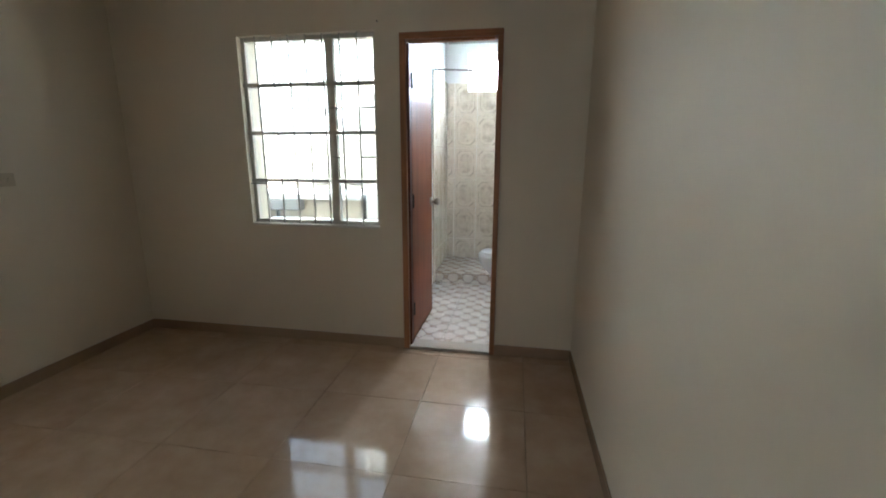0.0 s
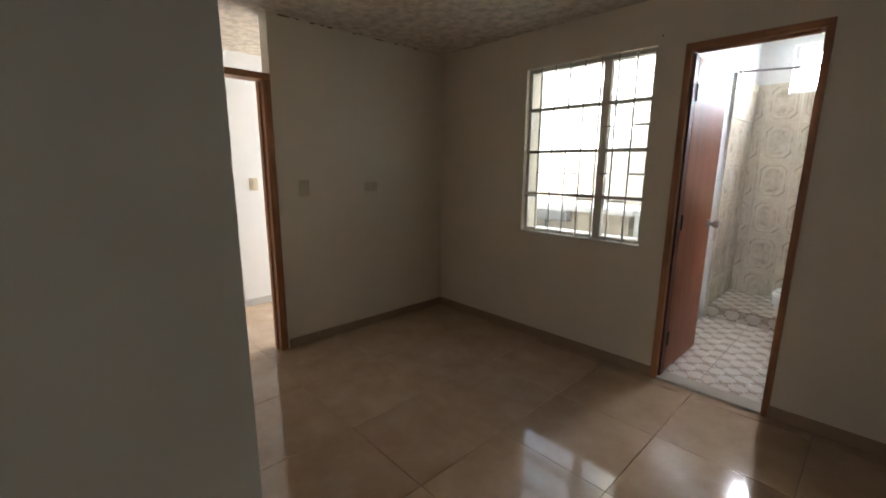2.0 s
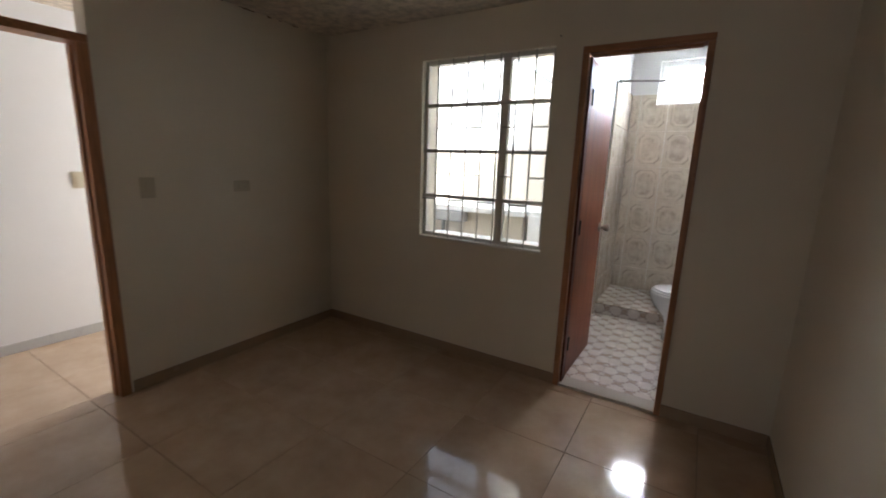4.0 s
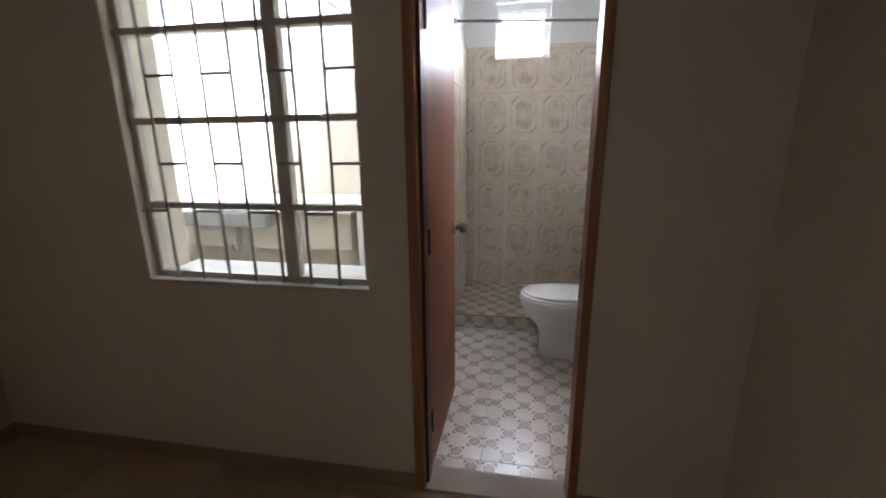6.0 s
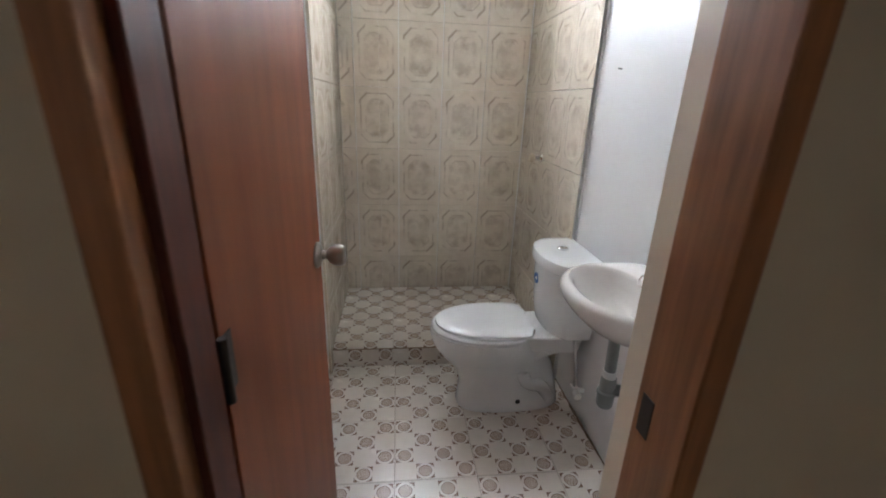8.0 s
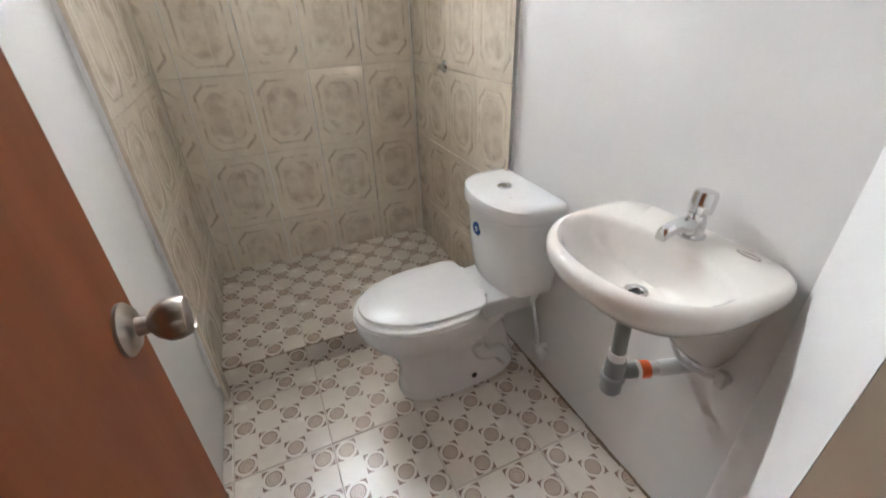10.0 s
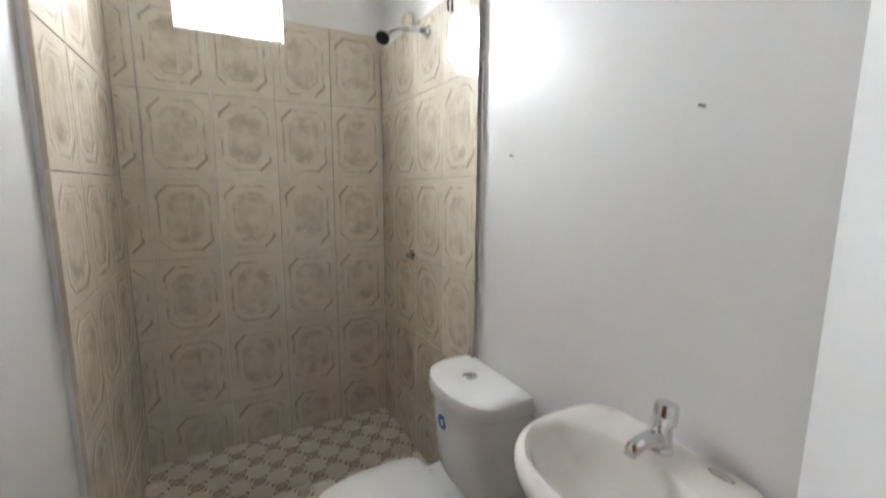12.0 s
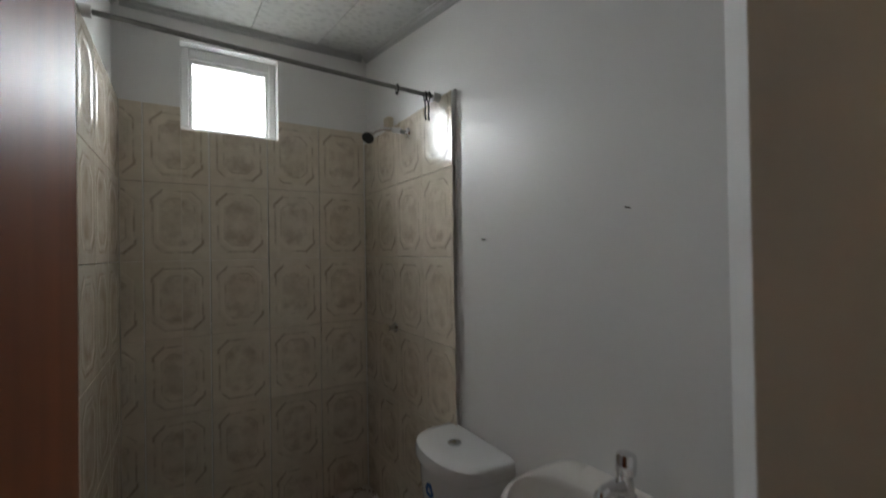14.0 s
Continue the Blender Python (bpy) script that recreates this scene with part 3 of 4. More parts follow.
# ---- bathroom window ----
def bath_window():
    y0, y1 = YB + 0.055, YB + 0.095
    w = structure("window_2", boxes((QX0, QX1, y0, y1, QZ0, QZ0 + 0.03)), WHITEPVC, "small white bathroom window with bright hazy pane", "window")
    for d in ((QX0, QX0 + 0.034, y0, y1, QZ0 + 0.03, QZ1), (QX1 - 0.034, QX1, y0, y1, QZ0 + 0.03, QZ1), (QX0 + 0.034, QX1 - 0.034, y0, y1, QZ1 - 0.05, QZ1)):
        bm = bmesh.new()
        soft_box(bm, *d, r=0.004, seg=1)
        part("window_frame", bm, WHITEPVC, w)
    for d in ((QX0 + 0.034, QX0 + 0.05, y0 + 0.01, y1, QZ0 + 0.03, QZ1 - 0.05), (QX1 - 0.05, QX1 - 0.034, y0 + 0.01, y1, QZ0 + 0.03, QZ1 - 0.05),
              (QX0 + 0.05, QX1 - 0.05, y0 + 0.01, y1, QZ1 - 0.068, QZ1 - 0.05)):
        bm = bmesh.new()
        soft_box(bm, *d, r=0.003, seg=1)
        part("sash", bm, WHITEPVC, w)
    pane = part("pane", boxes((QX0 + 0.05, QX1 - 0.05, y0 + 0.024, y0 + 0.028, QZ0 + 0.03, QZ1 - 0.068)), FROST, w)
    pane.visible_shadow = False


bath_window()


# ---- toilet ----
def oval(cx, cy, z, rx_front, rx_back, ry, n=36, p=2.0, pb=None):
    """A ring about (cx, cy): longer towards -x by rx_front."""
    out = []
    for i in range(n):
        a = 2 * math.pi * i / n
        c, s = math.cos(a), math.sin(a)
        rx, q = (rx_back, pb or p) if c > 0 else (rx_front, p)
        out.append((cx + rx * math.copysign(abs(c) ** (2 / q), c), cy + ry * math.copysign(abs(s) ** (2 / q), s), z))
    return out


def toilet():
    cy, f = 4.688, 0.012
    t = thing("toilet", "white close-coupled ceramic toilet with closed seat", "toilet", (1.0, cy, f))
    bm = bmesh.new()
    rows = [(0.0, 1.04, 0.215, 0.25, 0.096, 2.7), (0.012, 1.04, 0.220, 0.255, 0.100, 2.7), (0.05, 1.04, 0.215, 0.250, 0.094, 2.6), (0.13, 1.035, 0.205, 0.235, 0.088, 2.4),
            (0.20, 1.02, 0.215, 0.235, 0.096, 2.2), (0.26, 0.99, 0.245, 0.23, 0.128, 2.1), (0.32, 0.975, 0.268, 0.18, 0.160, 2.0), (0.365, 0.97, 0.275, 0.17, 0.174, 2.0), (0.385, 0.97, 0.275, 0.17, 0.175, 2.0), (0.390, 0.97, 0.268, 0.165, 0.168, 2.0)]
    loft(bm, [oval(cx, cy, f + z, a, b, r, 40, p) for z, cx, a, b, r, p in rows])
    bowl = part("bowl", bm, CERAMIC, t, "white ceramic bowl", True)
    bm = bmesh.new()
    # shelf behind the bowl that carries the tank, and the moulded trapway
    prof = [(0.30, 0.085), (0.345, 0.10), (0.385, 0.115), (0.392, 0.112)]
    loft(bm, [[(1.06, cy - h, f + z), (1.325, cy - h * 1.1, f + z), (1.325, cy + h * 1.1, f + z), (1.06, cy + h, f + z)] for z, h in prof])
    part("tank_shelf", bm, CERAMIC, bowl)
    for s in (-1, 1):
        bm = bmesh.new()
        pts = bend([(1.26, cy + s * 0.040, f + 0.30), (1.18, cy + s * 0.066, f + 0.295), (1.10, cy + s * 0.078, f + 0.235), (1.12, cy + s * 0.080, f + 0.15), (1.19, cy + s * 0.076, f + 0.12), (1.235, cy + s * 0.060, f + 0.05)], 6)
        sweep(bm, pts, 0.030, 12)
        part("trapway", bm, CERAMIC, bowl, "", True)
        bm = bmesh.new()
        lathe(bm, [(0, 0), (0.011, 0), (0.011, 0.004), (0.006, 0.007), (0, 0.007)], pose(1.085, cy + s * 0.0935, f + 0.055, -90 * s, 0, 0), 14)
        part("bolt_cap", bm, BLACK, bowl, "dark bolt hole", True)
    # seat and lid
    bm = bmesh.new()
    loft(bm, [oval(0.965, cy, f + z, a, 0.145, r, 48, 2.1, 3.2) for z, a, r in ((0.390, 0.258, 0.167), (0.392, 0.266, 0.174), (0.402, 0.266, 0.174), (0.4075, 0.259, 0.168))])
    seat = part("seat", bm, SEATPLASTIC, t, "white plastic seat ring", True)
    bm = bmesh.new()
    loft(bm, [oval(0.965, cy, f + z, a, 0.150, r, 48, 2.1, 7.0) for z, a, r in ((0.4095, 0.246, 0.153), (0.412, 0.250, 0.157), (0.421, 0.248, 0.155), (0.426, 0.238, 0.146), (0.428, 0.15, 0.10))])
    part("lid", bm, SEATPLASTIC, t, "closed white plastic lid", True)
    for s in (-1, 1):
        bm = bmesh.new()
        soft_box(bm, 1.085, 1.13, cy + s * 0.075 - 0.02, cy + s * 0.075 + 0.02, f + 0.392, f + 0.420, 0.006)
        part("hinge", bm, SEATPLASTIC, seat, "", True)

    # tank, bowed towards the room
    def bow(z, x0, half, x1=1.338, n=16):
        ring = [(x1, cy - half, z)]
        for i in range(n + 1):
            a = math.pi * i / n
            s = -math.cos(a)
            ring.append((x1 - 0.05 - (x1 - 0.05 - x0) * (math.sin(a) ** 0.55), cy + half * s, z))
        return ring + [(x1, cy + half, z)]

    bm = bmesh.new()
    loft(bm, [bow(f + z, x0, h) for z, x0, h in ((0.395, 1.19, 0.150), (0.405, 1.172, 0.160), (0.46, 1.160, 0.168), (0.60, 1.148, 0.175), (0.684, 1.146, 0.178))])
    tank = part("tank", bm, CERAMIC, t, "white ceramic cistern", True)
    bm = bmesh.new()
    loft(bm, [bow(f + z, x0, h, 1.342) for z, x0, h in ((0.685, 1.135, 0.186), (0.688, 1.130, 0.189), (0.712, 1.129, 0.189), (0.728, 1.134, 0.186), (0.736, 1.148, 0.177), (0.739, 1.19, 0.15))])
    lid = part("tank_lid", bm, CERAMIC, t, "white ceramic cistern lid", True)
    bm = bmesh.new()
    lathe(bm, [(0, 0.0), (0.024, 0.0), (0.024, 0.005), (0.019, 0.008), (0.0175, 0.006), (0, 0.006)], pose(1.245, 4.70, f + 0.738), 24)
    box(bm, 1.2435, 1.2465, 4.682, 4.718, f + 0.7435, f + 0.7455)
    part("push_button", bm, CHROME, lid, "chrome dual flush button", True)
    # round blue sticker on the tank's front
    bm = bmesh.new()
    lathe(bm, [(0, 0), (0.024, 0), (0.024, 0.001), (0, 0.001)], pose(1.1475, 4.705, 0.618, 0, -90, 0) @ pose(0, 0, 0, 4), 24)
    st = part("sticker", bm, BLUE, tank, "round blue paper sticker")
    bm = bmesh.new()
    for k, wdt in ((0.006, 0.014), (0.0, 0.020), (-0.006, 0.012)):
        box(bm, 1.1450, 1.1458, 4.705 - wdt / 2, 4.705 + wdt / 2, 0.618 + k - 0.0014, 0.618 + k + 0.0014)
    part("print", bm, SEATPLASTIC, st, "pale illegible print")
    bm = bmesh.new()
    soft_box(bm, 1.215, 1.25, 4.60, 4.625, f + 0.7385, f + 0.7395, 0.0003, 1)
    part("paper_label", bm, SEATPLASTIC, lid, "small white paper label")
    # water hose behind
    bm = bmesh.new()
    sweep(bm, bend([(1.29, 4.570, 0.40), (1.30, 4.555, 0.32), (1.305, 4.535, 0.24), (1.305, 4.53, 0.18)]), 0.0075, 10)
    part("supply_hose", bm, LIGHTPVC, t, "pale flexible supply hose", True)
    bm = bmesh.new()
    tube(bm, (1.349, 4.53, 0.165), (1.312, 4.53, 0.165), 0.011)
    soft_box(bm, 1.290, 1.320, 4.512, 4.548, 0.145, 0.190, 0.006)
    tube(bm, (1.305, 4.512, 0.168), (1.305, 4.485, 0.168), 0.014, 0.017, 12)
    part("stop_valve", bm, WHITEPVC, t, "white stop valve", True)
    return t


toilet()


# ---- wash basin ----
def basin():
    t = thing("wash_basin", "cream ceramic wall-hung wash basin with chrome tap", "basin", (BR, 4.09, 0.84))
    cy, z = 4.085, 0.852

    def ring(zz, front, half, back, n=64, flat=2.15):
        pts = []
        for i in range(n):
            a = 2 * math.pi * i / n
            c, s = math.cos(a), math.sin(a)
            e = 2 / (5.0 if c > 0 else flat)
            x = 1.20 + (back if c > 0 else front) * math.copysign(abs(c) ** e, c)
            pts.append((x, cy + half * math.copysign(abs(s) ** e, s), zz))
        return pts

    def hollow(zz, front, half, back, n=64, p=2.3):
        out = []
        for i in range(n):
            c, s = math.cos(2 * math.pi * i / n), math.sin(2 * math.pi * i / n)
            out.append((1.175 + (back if c > 0 else front) * math.copysign(abs(c) ** (2 / p), c), cy + half * math.copysign(abs(s) ** (2 / p), s), zz))
        return out

    rows = [ring(z - 0.135, 0.05, 0.06, 0.10), ring(z - 0.128, 0.080, 0.090, 0.12), ring(z - 0.100, 0.130, 0.148, 0.135), ring(z - 0.06, 0.172, 0.187, 0.146), ring(z - 0.042, 0.186, 0.200, 0.148),
            ring(z - 0.030, 0.192, 0.205, 0.149), ring(z - 0.014, 0.193, 0.206, 0.149), ring(z - 0.005, 0.189, 0.203, 0.149), ring(z, 0.180, 0.196, 0.148), ring(z + 0.0015, 0.171, 0.190, 0.147),
            hollow(z, 0.140, 0.181, 0.080), hollow(z - 0.004, 0.133, 0.175, 0.074), hollow(z - 0.014, 0.127, 0.168, 0.069), hollow(z - 0.045, 0.115, 0.148, 0.060), hollow(z - 0.075, 0.093, 0.112, 0.050), hollow(z - 0.092, 0.055, 0.060, 0.038, 64, 2.0), hollow(z - 0.096, 0.022, 0.022, 0.020, 64, 2.0)]
    bm = bmesh.new()
    loft(bm, rows)
    bowl = part("bowl", bm, CREAMCERAMIC, t, "", True)
    bm = bmesh.new()
    lathe(bm, [(0.0, -0.003), (0.013, -0.003), (0.015, 0.0), (0.022, 0.002), (0.024, 0.0), (0.024, -0.002)], pose(1.172, cy - 0.006, z - 0.0915), 20)
    part("drain", bm, CHROME, bowl, "chrome drain grid", True)
    bm = bmesh.new()
    for k in (-1, 0, 1):
        soft_box(bm, 1.162, 1.182, cy - 0.006 + k * 0.007 - 0.002, cy - 0.006 + k * 0.007 + 0.002, z - 0.0935, z - 0.0915, 0.0004, 1)
    part("drain_slot", bm, BLACK, bowl, "dark drain slots")
    # tapered shroud against the wall
    bm = bmesh.new()
    loft(bm, [[(1.349, cy + c - h, zz)] + [(1.349 - d * math.sin(math.pi * k / 12) ** 0.7, cy + c - h * math.cos(math.pi * k / 12), zz) for k in range(1, 12)] + [(1.349, cy + c + h, zz)]
              for zz, d, h, c in ((0.572, 0.02, 0.028, -0.078), (0.578, 0.045, 0.042, -0.077), (0.61, 0.075, 0.062, -0.070), (0.66, 0.110, 0.085, -0.058), (0.71, 0.140, 0.106, -0.046), (0.738, 0.150, 0.115, -0.040))])
    part("shroud", bm, CREAMCERAMIC, bowl, "", True)
    # maker's mark as a plain plate
    bm = bmesh.new()
    lathe(bm, [(0, 0), (0.011, 0), (0.011, 0.001), (0, 0.001)], pose(1.322, 3.983, z + 0.0010) @ Matrix.Diagonal((0.75, 2.1, 1, 1)), 20)
    plate = part("mark", bm, SATIN, bowl, "small grey oval mark")
    bm = bmesh.new()
    soft_box(bm, 1.3195, 1.3245, 3.966, 4.0, z + 0.0016, z + 0.0024, 0.0002, 1)
    part("print", bm, CREAMCERAMIC, plate, "pale plain bar")
    # push tap
    bm = bmesh.new()
    lathe(bm, [(0.0, 0), (0.026, 0), (0.026, 0.004), (0.021, 0.008), (0.020, 0.03), (0.017, 0.045), (0.017, 0.052), (0.0, 0.052)], pose(1.300, 4.085, z + 0.001), 24)
    body = part("tap", bm, CHROME, t, "chrome push tap", True)
    bm = bmesh.new()
    lathe(bm, [(0, 0), (0.021, 0), (0.0225, 0.004), (0.0225, 0.036), (0.020, 0.042), (0.014, 0.044), (0, 0.044)], pose(1.302, 4.083, z + 0.053, 0, 6, 0), 24)
    part("push_cap", bm, CHROME, body, "", True)
    bm = bmesh.new()
    loft(bm, [[(x, 4.085 + w * s, zz + h * c) for s, c in ((-1, -1), (-1, 0.4), (-0.6, 1), (0.6, 1), (1, 0.4), (1, -1))] for x, zz, w, h in
              ((1.295, z + 0.028, 0.015, 0.015), (1.265, z + 0.033, 0.014, 0.012), (1.235, z + 0.034, 0.013, 0.010), (1.215, z + 0.028, 0.012, 0.010), (1.208, z + 0.020, 0.010, 0.008))])
    part("spout", bm, CHROME, body, "", True)
    # waste: tailpiece, trap body, orange nut and outlet
    bm = bmesh.new()
    tube(bm, (1.168, cy, 0.70), (1.172, cy, 0.585), 0.0165)
    part("tailpiece", bm, GREYPVC, t, "dark grey plastic tailpiece", True)
    bm = bmesh.new()
    tube(bm, (1.172, cy, 0.592), (1.173, cy, 0.565), 0.0195)
    part("slip_nut", bm, WHITEPVC, t, "white slip nut", True)
    bm = bmesh.new()
    lathe(bm, [(0, -0.095), (0.020, -0.093), (0.0245, -0.085), (0.0245, -0.05), (0.028, -0.048), (0.028, -0.04), (0.023, -0.036), (0.023, 0.0), (0.021, 0.01), (0, 0.01)], pose(1.173, cy, 0.560), 24)
    tube(bm, (1.18, cy - 0.004, 0.528), (1.222, cy - 0.016, 0.526), 0.018)
    trap = part("trap", bm, GREYPVC, t, "grey plastic bottle trap", True)
    bm = bmesh.new()
    tube(bm, (1.222, cy - 0.016, 0.526), (1.228, cy - 0.018, 0.526), 0.0225)
    part("washer", bm, WHITEPVC, trap, "white washer", True)
    bm = bmesh.new()
    tube(bm, (1.228, cy - 0.018, 0.526), (1.250, cy - 0.025, 0.525), 0.0215, seg=10)
    part("orange_nut", bm, ORANGE, trap, "orange plastic coupling nut", True)
    bm = bmesh.new()
    tube(bm, (1.250, cy - 0.025, 0.525), (1.275, cy - 0.032, 0.523), 0.016)
    tube(bm, (1.272, cy - 0.031, 0.523), (1.349, cy - 0.052, 0.518), 0.0185)
    part("outlet_pipe", bm, LIGHTPVC, trap, "pale grey outlet pipe", True)
    bm = bmesh.new()
    sweep(bm, bend([(1.27, 4.055, 0.72), (1.275, 4.05, 0.64), (1.29, 4.02, 0.575), (1.318, 3.98, 0.555), (1.33, 3.955, 0.558)]), 0.0055, 10)
    part("supply_hose", bm, LIGHTPVC, t, "thin grey supply hose", True)
    bm = bmesh.new()
    tube(bm, (1.349, 3.945, 0.56), (1.318, 3.945, 0.56), 0.010)
    soft_box(bm, 1.316, 1.332, 3.935, 3.955, 0.548, 0.590, 0.003)
    part("stop_valve", bm, WHITEPVC, t, "cream angle valve", True)
    return t


basin()


# ---- shower ----
def shower():
    t = thing("shower", "chrome shower head on a bent wall arm", "shower", (1.32, 5.2, 1.93))
    bm = bmesh.new()
    lathe(bm, [(0, 0), (0.024, 0), (0.022, 0.005), (0.010, 0.010), (0, 0.010)], pose(1.330, 5.185, 1.950, 0, -90, 0), 20)
    part("flange", bm, CHROME, t, "", True)
    bm = bmesh.new()
    sweep(bm, bend([(1.325, 5.185, 1.950), (1.285, 5.22, 1.966), (1.250, 5.255, 1.975), (1.220, 5.290, 1.970), (1.203, 5.308, 1.948)]), 0.0075, 12)
    arm = part("arm", bm, CHROME, t, "", True)
    for name, a, b, r, mat, label in (("nipple", (1.322, 5.188, 1.9515), (1.306, 5.202, 1.9585), 0.0105, GALV, "dull brass-grey threaded nipple"),
                                      ("coupling", (1.306, 5.202, 1.9585), (1.276, 5.229, 1.9685), 0.0125, WHITEPVC, "white plastic coupling")):
        bm = bmesh.new()
        tube(bm, a, b, r)
        part(name, bm, mat, arm, label, True)
    bm = bmesh.new()
    lathe(bm, [(0, 0), (0.010, 0), (0.013, 0.012), (0.017, 0.018), (0.027, 0.034), (0.029, 0.044), (0.0, 0.044)], look((1.203, 5.308, 1.962), (1.14, 5.25, 1.882)) @ pose(0, 0, 0, 180), 20)
    head = part("head", bm, SATIN, t, "", True)
    bm = bmesh.new()
    lathe(bm, [(0, 0.0445), (0.027, 0.0445), (0.027, 0.046), (0, 0.046)], look((1.203, 5.308, 1.962), (1.14, 5.25, 1.882)) @ pose(0, 0, 0, 180), 20)
    part("spray_face", bm, BLACK, head, "black spray face")

    o = thing("pipe_outlet", "cream plastic capped pipe outlet on tile wall", "outlet", (1.32, 5.36, 2.0))
    bm = bmesh.new()
    soft_box(bm, 1.300, 1.332, 5.335, 5.385, 2.005, 2.065, 0.004)
    part("cap", bm, IVORY, o)

    v = thing("shower_valve", "chrome shower valve with white knob on tiles", "valve", (1.32, 5.345, 1.045))
    bm = bmesh.new()
    lathe(bm, [(0, 0), (0.026, 0), (0.023, 0.006), (0.012, 0.010), (0.010, 0.03), (0, 0.03)], pose(1.330, 5.345, 1.045, 0, -90, 0), 20)
    part("stem", bm, CHROME, v, "", True)
    bm = bmesh.new()
    lathe(bm, [(0, 0), (0.017, 0.0), (0.024, 0.006), (0.024, 0.020), (0.018, 0.026), (0, 0.026)], pose(1.293, 5.345, 1.045, 0, -90, 0), 10)
    part("knob", bm, IVORY, v, "cream plastic knob")


def curtain_rod():
    a, b = Vector((BL + 0.018, 4.985, 2.09)), Vector((1.330, 4.905, 2.018))
    t = thing("curtain_rod", "grey metal shower curtain rod with hooks", "rod", a)
    bm = bmesh.new()
    tube(bm, a, b, 0.0078)
    rod = part("rod", bm, GALV, t, "", True)
    d = (b - a).normalized()
    for p, s in ((a, 1), (b, -1)):
        bm = bmesh.new()
        tube(bm, p, p + d * s * 0.03, 0.017)
        part("end_cap", bm, WHITEPVC, rod, "pale plastic end cap", True)
    for f, r in ((0.84, 0.017), (0.945, 0.016), (0.958, 0.018)):
        p = a + (b - a) * f
        bm = bmesh.new()
        ring = [p + Vector((0.003 * math.sin(q), r * math.sin(q), r * math.cos(q) - 0.006)) for q in [2 * math.pi * k / 20 for k in range(21)]]
        sweep(bm, ring, 0.0034, 8)
        if f > 0.9:
            sweep(bm, bend([p + Vector((0, 0.004, -0.022)), p + Vector((0.006, 0.01, -0.045)), p + Vector((-0.004, -0.004, -0.075)), p + Vector((0.002, 0.003, -0.098))]), 0.0032, 8)
        part("hook", bm, BLACK, rod, "black wire curtain hook", True)


shower()
curtain_rod()

dot = thing("nail", "small dark nail in cream wall above window", "nail", (0.17, YD, 2.07))
bm = bmesh.new()
tube(bm, (0.168, YD + 0.004, 2.07), (0.168, YD - 0.012, 2.07), 0.0035, seg=8)
part("shank", bm, DARKSTEEL, dot)
for y, z in ((4.645, 1.446), (4.091, 1.502)):
    nail = thing("nail", "small bent nail stuck in white wall", "nail", (BR, y, z), "nails in the bathroom wall")
    bm = bmesh.new()
    tube(bm, (BR + 0.004, y, z), (BR - 0.012, y + 0.004, z + 0.002), 0.002, seg=8)
    tube(bm, (BR - 0.011, y + 0.004, z + 0.002), (BR - 0.0125, y + 0.0042, z + 0.0022), 0.0024, seg=10)
    part("shank", bm, DARKSTEEL, nail)


# ---- switches and sockets ----
def plate(kind, label, m, w, h, category):
    """A wall plate in its own xy plane, z towards the room."""
    t = thing(kind, label, category, m.translation)
    bm = bmesh.new()
    soft_box(bm, -w / 2, w / 2, -h / 2, h / 2, 0, 0.008, 0.003)
    bmesh.ops.transform(bm, matrix=m, verts=bm.verts)
    cover = part("cover_plate", bm, IVORY, t, "", True)
    def piece(name, mat, *d):
        bm = bmesh.new()
        soft_box(bm, *d, r=0.0004, seg=1)
        bmesh.ops.transform(bm, matrix=m, verts=bm.verts)
        part(name, bm, mat, cover)

    for s in (-1, 1):
        if kind == "light_switch":
            piece("rocker", IVORY, -0.014, 0.014, s * 0.017 - 0.015, s * 0.017 + 0.015, 0.008, 0.012)
        else:
            for k in (-0.006, 0.006):
                piece("slot", BLACK, s * 0.024 - 0.004, s * 0.024 + 0.004, k - 0.0012, k + 0.0012, 0.0075, 0.0085)


plate("light_switch", "ivory plastic light switch on cream wall", Matrix.Translation((XL, 2.125, 1.165)) @ pose(0, 0, 0, 90, 0, 90), 0.075, 0.115, "switch")
plate("power_socket", "ivory plastic power socket on cream wall", Matrix.Translation((XL, 2.69, 1.16)) @ pose(0, 0, 0, 90, 0, 90), 0.115, 0.072, "socket")
plate("light_switch", "ivory light switch on bright hall wall", Matrix.Translation((-2.85, 2.19, 1.15)) @ pose(0, 0, 0, 90, 0, 90), 0.075, 0.115, "switch")

# ---- patio outside the bedroom window ----
structure("ground", boxes((-30, 30, 4.6, 60, -0.3, -0.16), (XL, BL - 0.12, YI, 4.6, -0.3, -0.16)), CONCRETE, "grey cement patio and open ground", "ground")
structure("wall_patio_far", boxes((-2.5, BL - 0.12, 5.75, 5.9, -0.2, 1.5)), PATIO, "beige rendered patio wall", "wall")
structure("wall_patio_upper", boxes((-2.5, -0.95, 5.78, 5.9, 1.5, 2.6)), PATIOWHITE, "white painted upper patio wall", "wall")
structure("wall_patio_gable", boxes((-0.95, BL - 0.12, 5.78, 5.9, 1.5, 3.2)), PATIOCREAM, "cream painted taller patio wall", "wall")
structure("wall_patio_west", boxes((-2.5, -2.4, 4.6, 5.75, -0.2, 2.4)), PATIOWHITE, "white painted patio side wall", "wall")


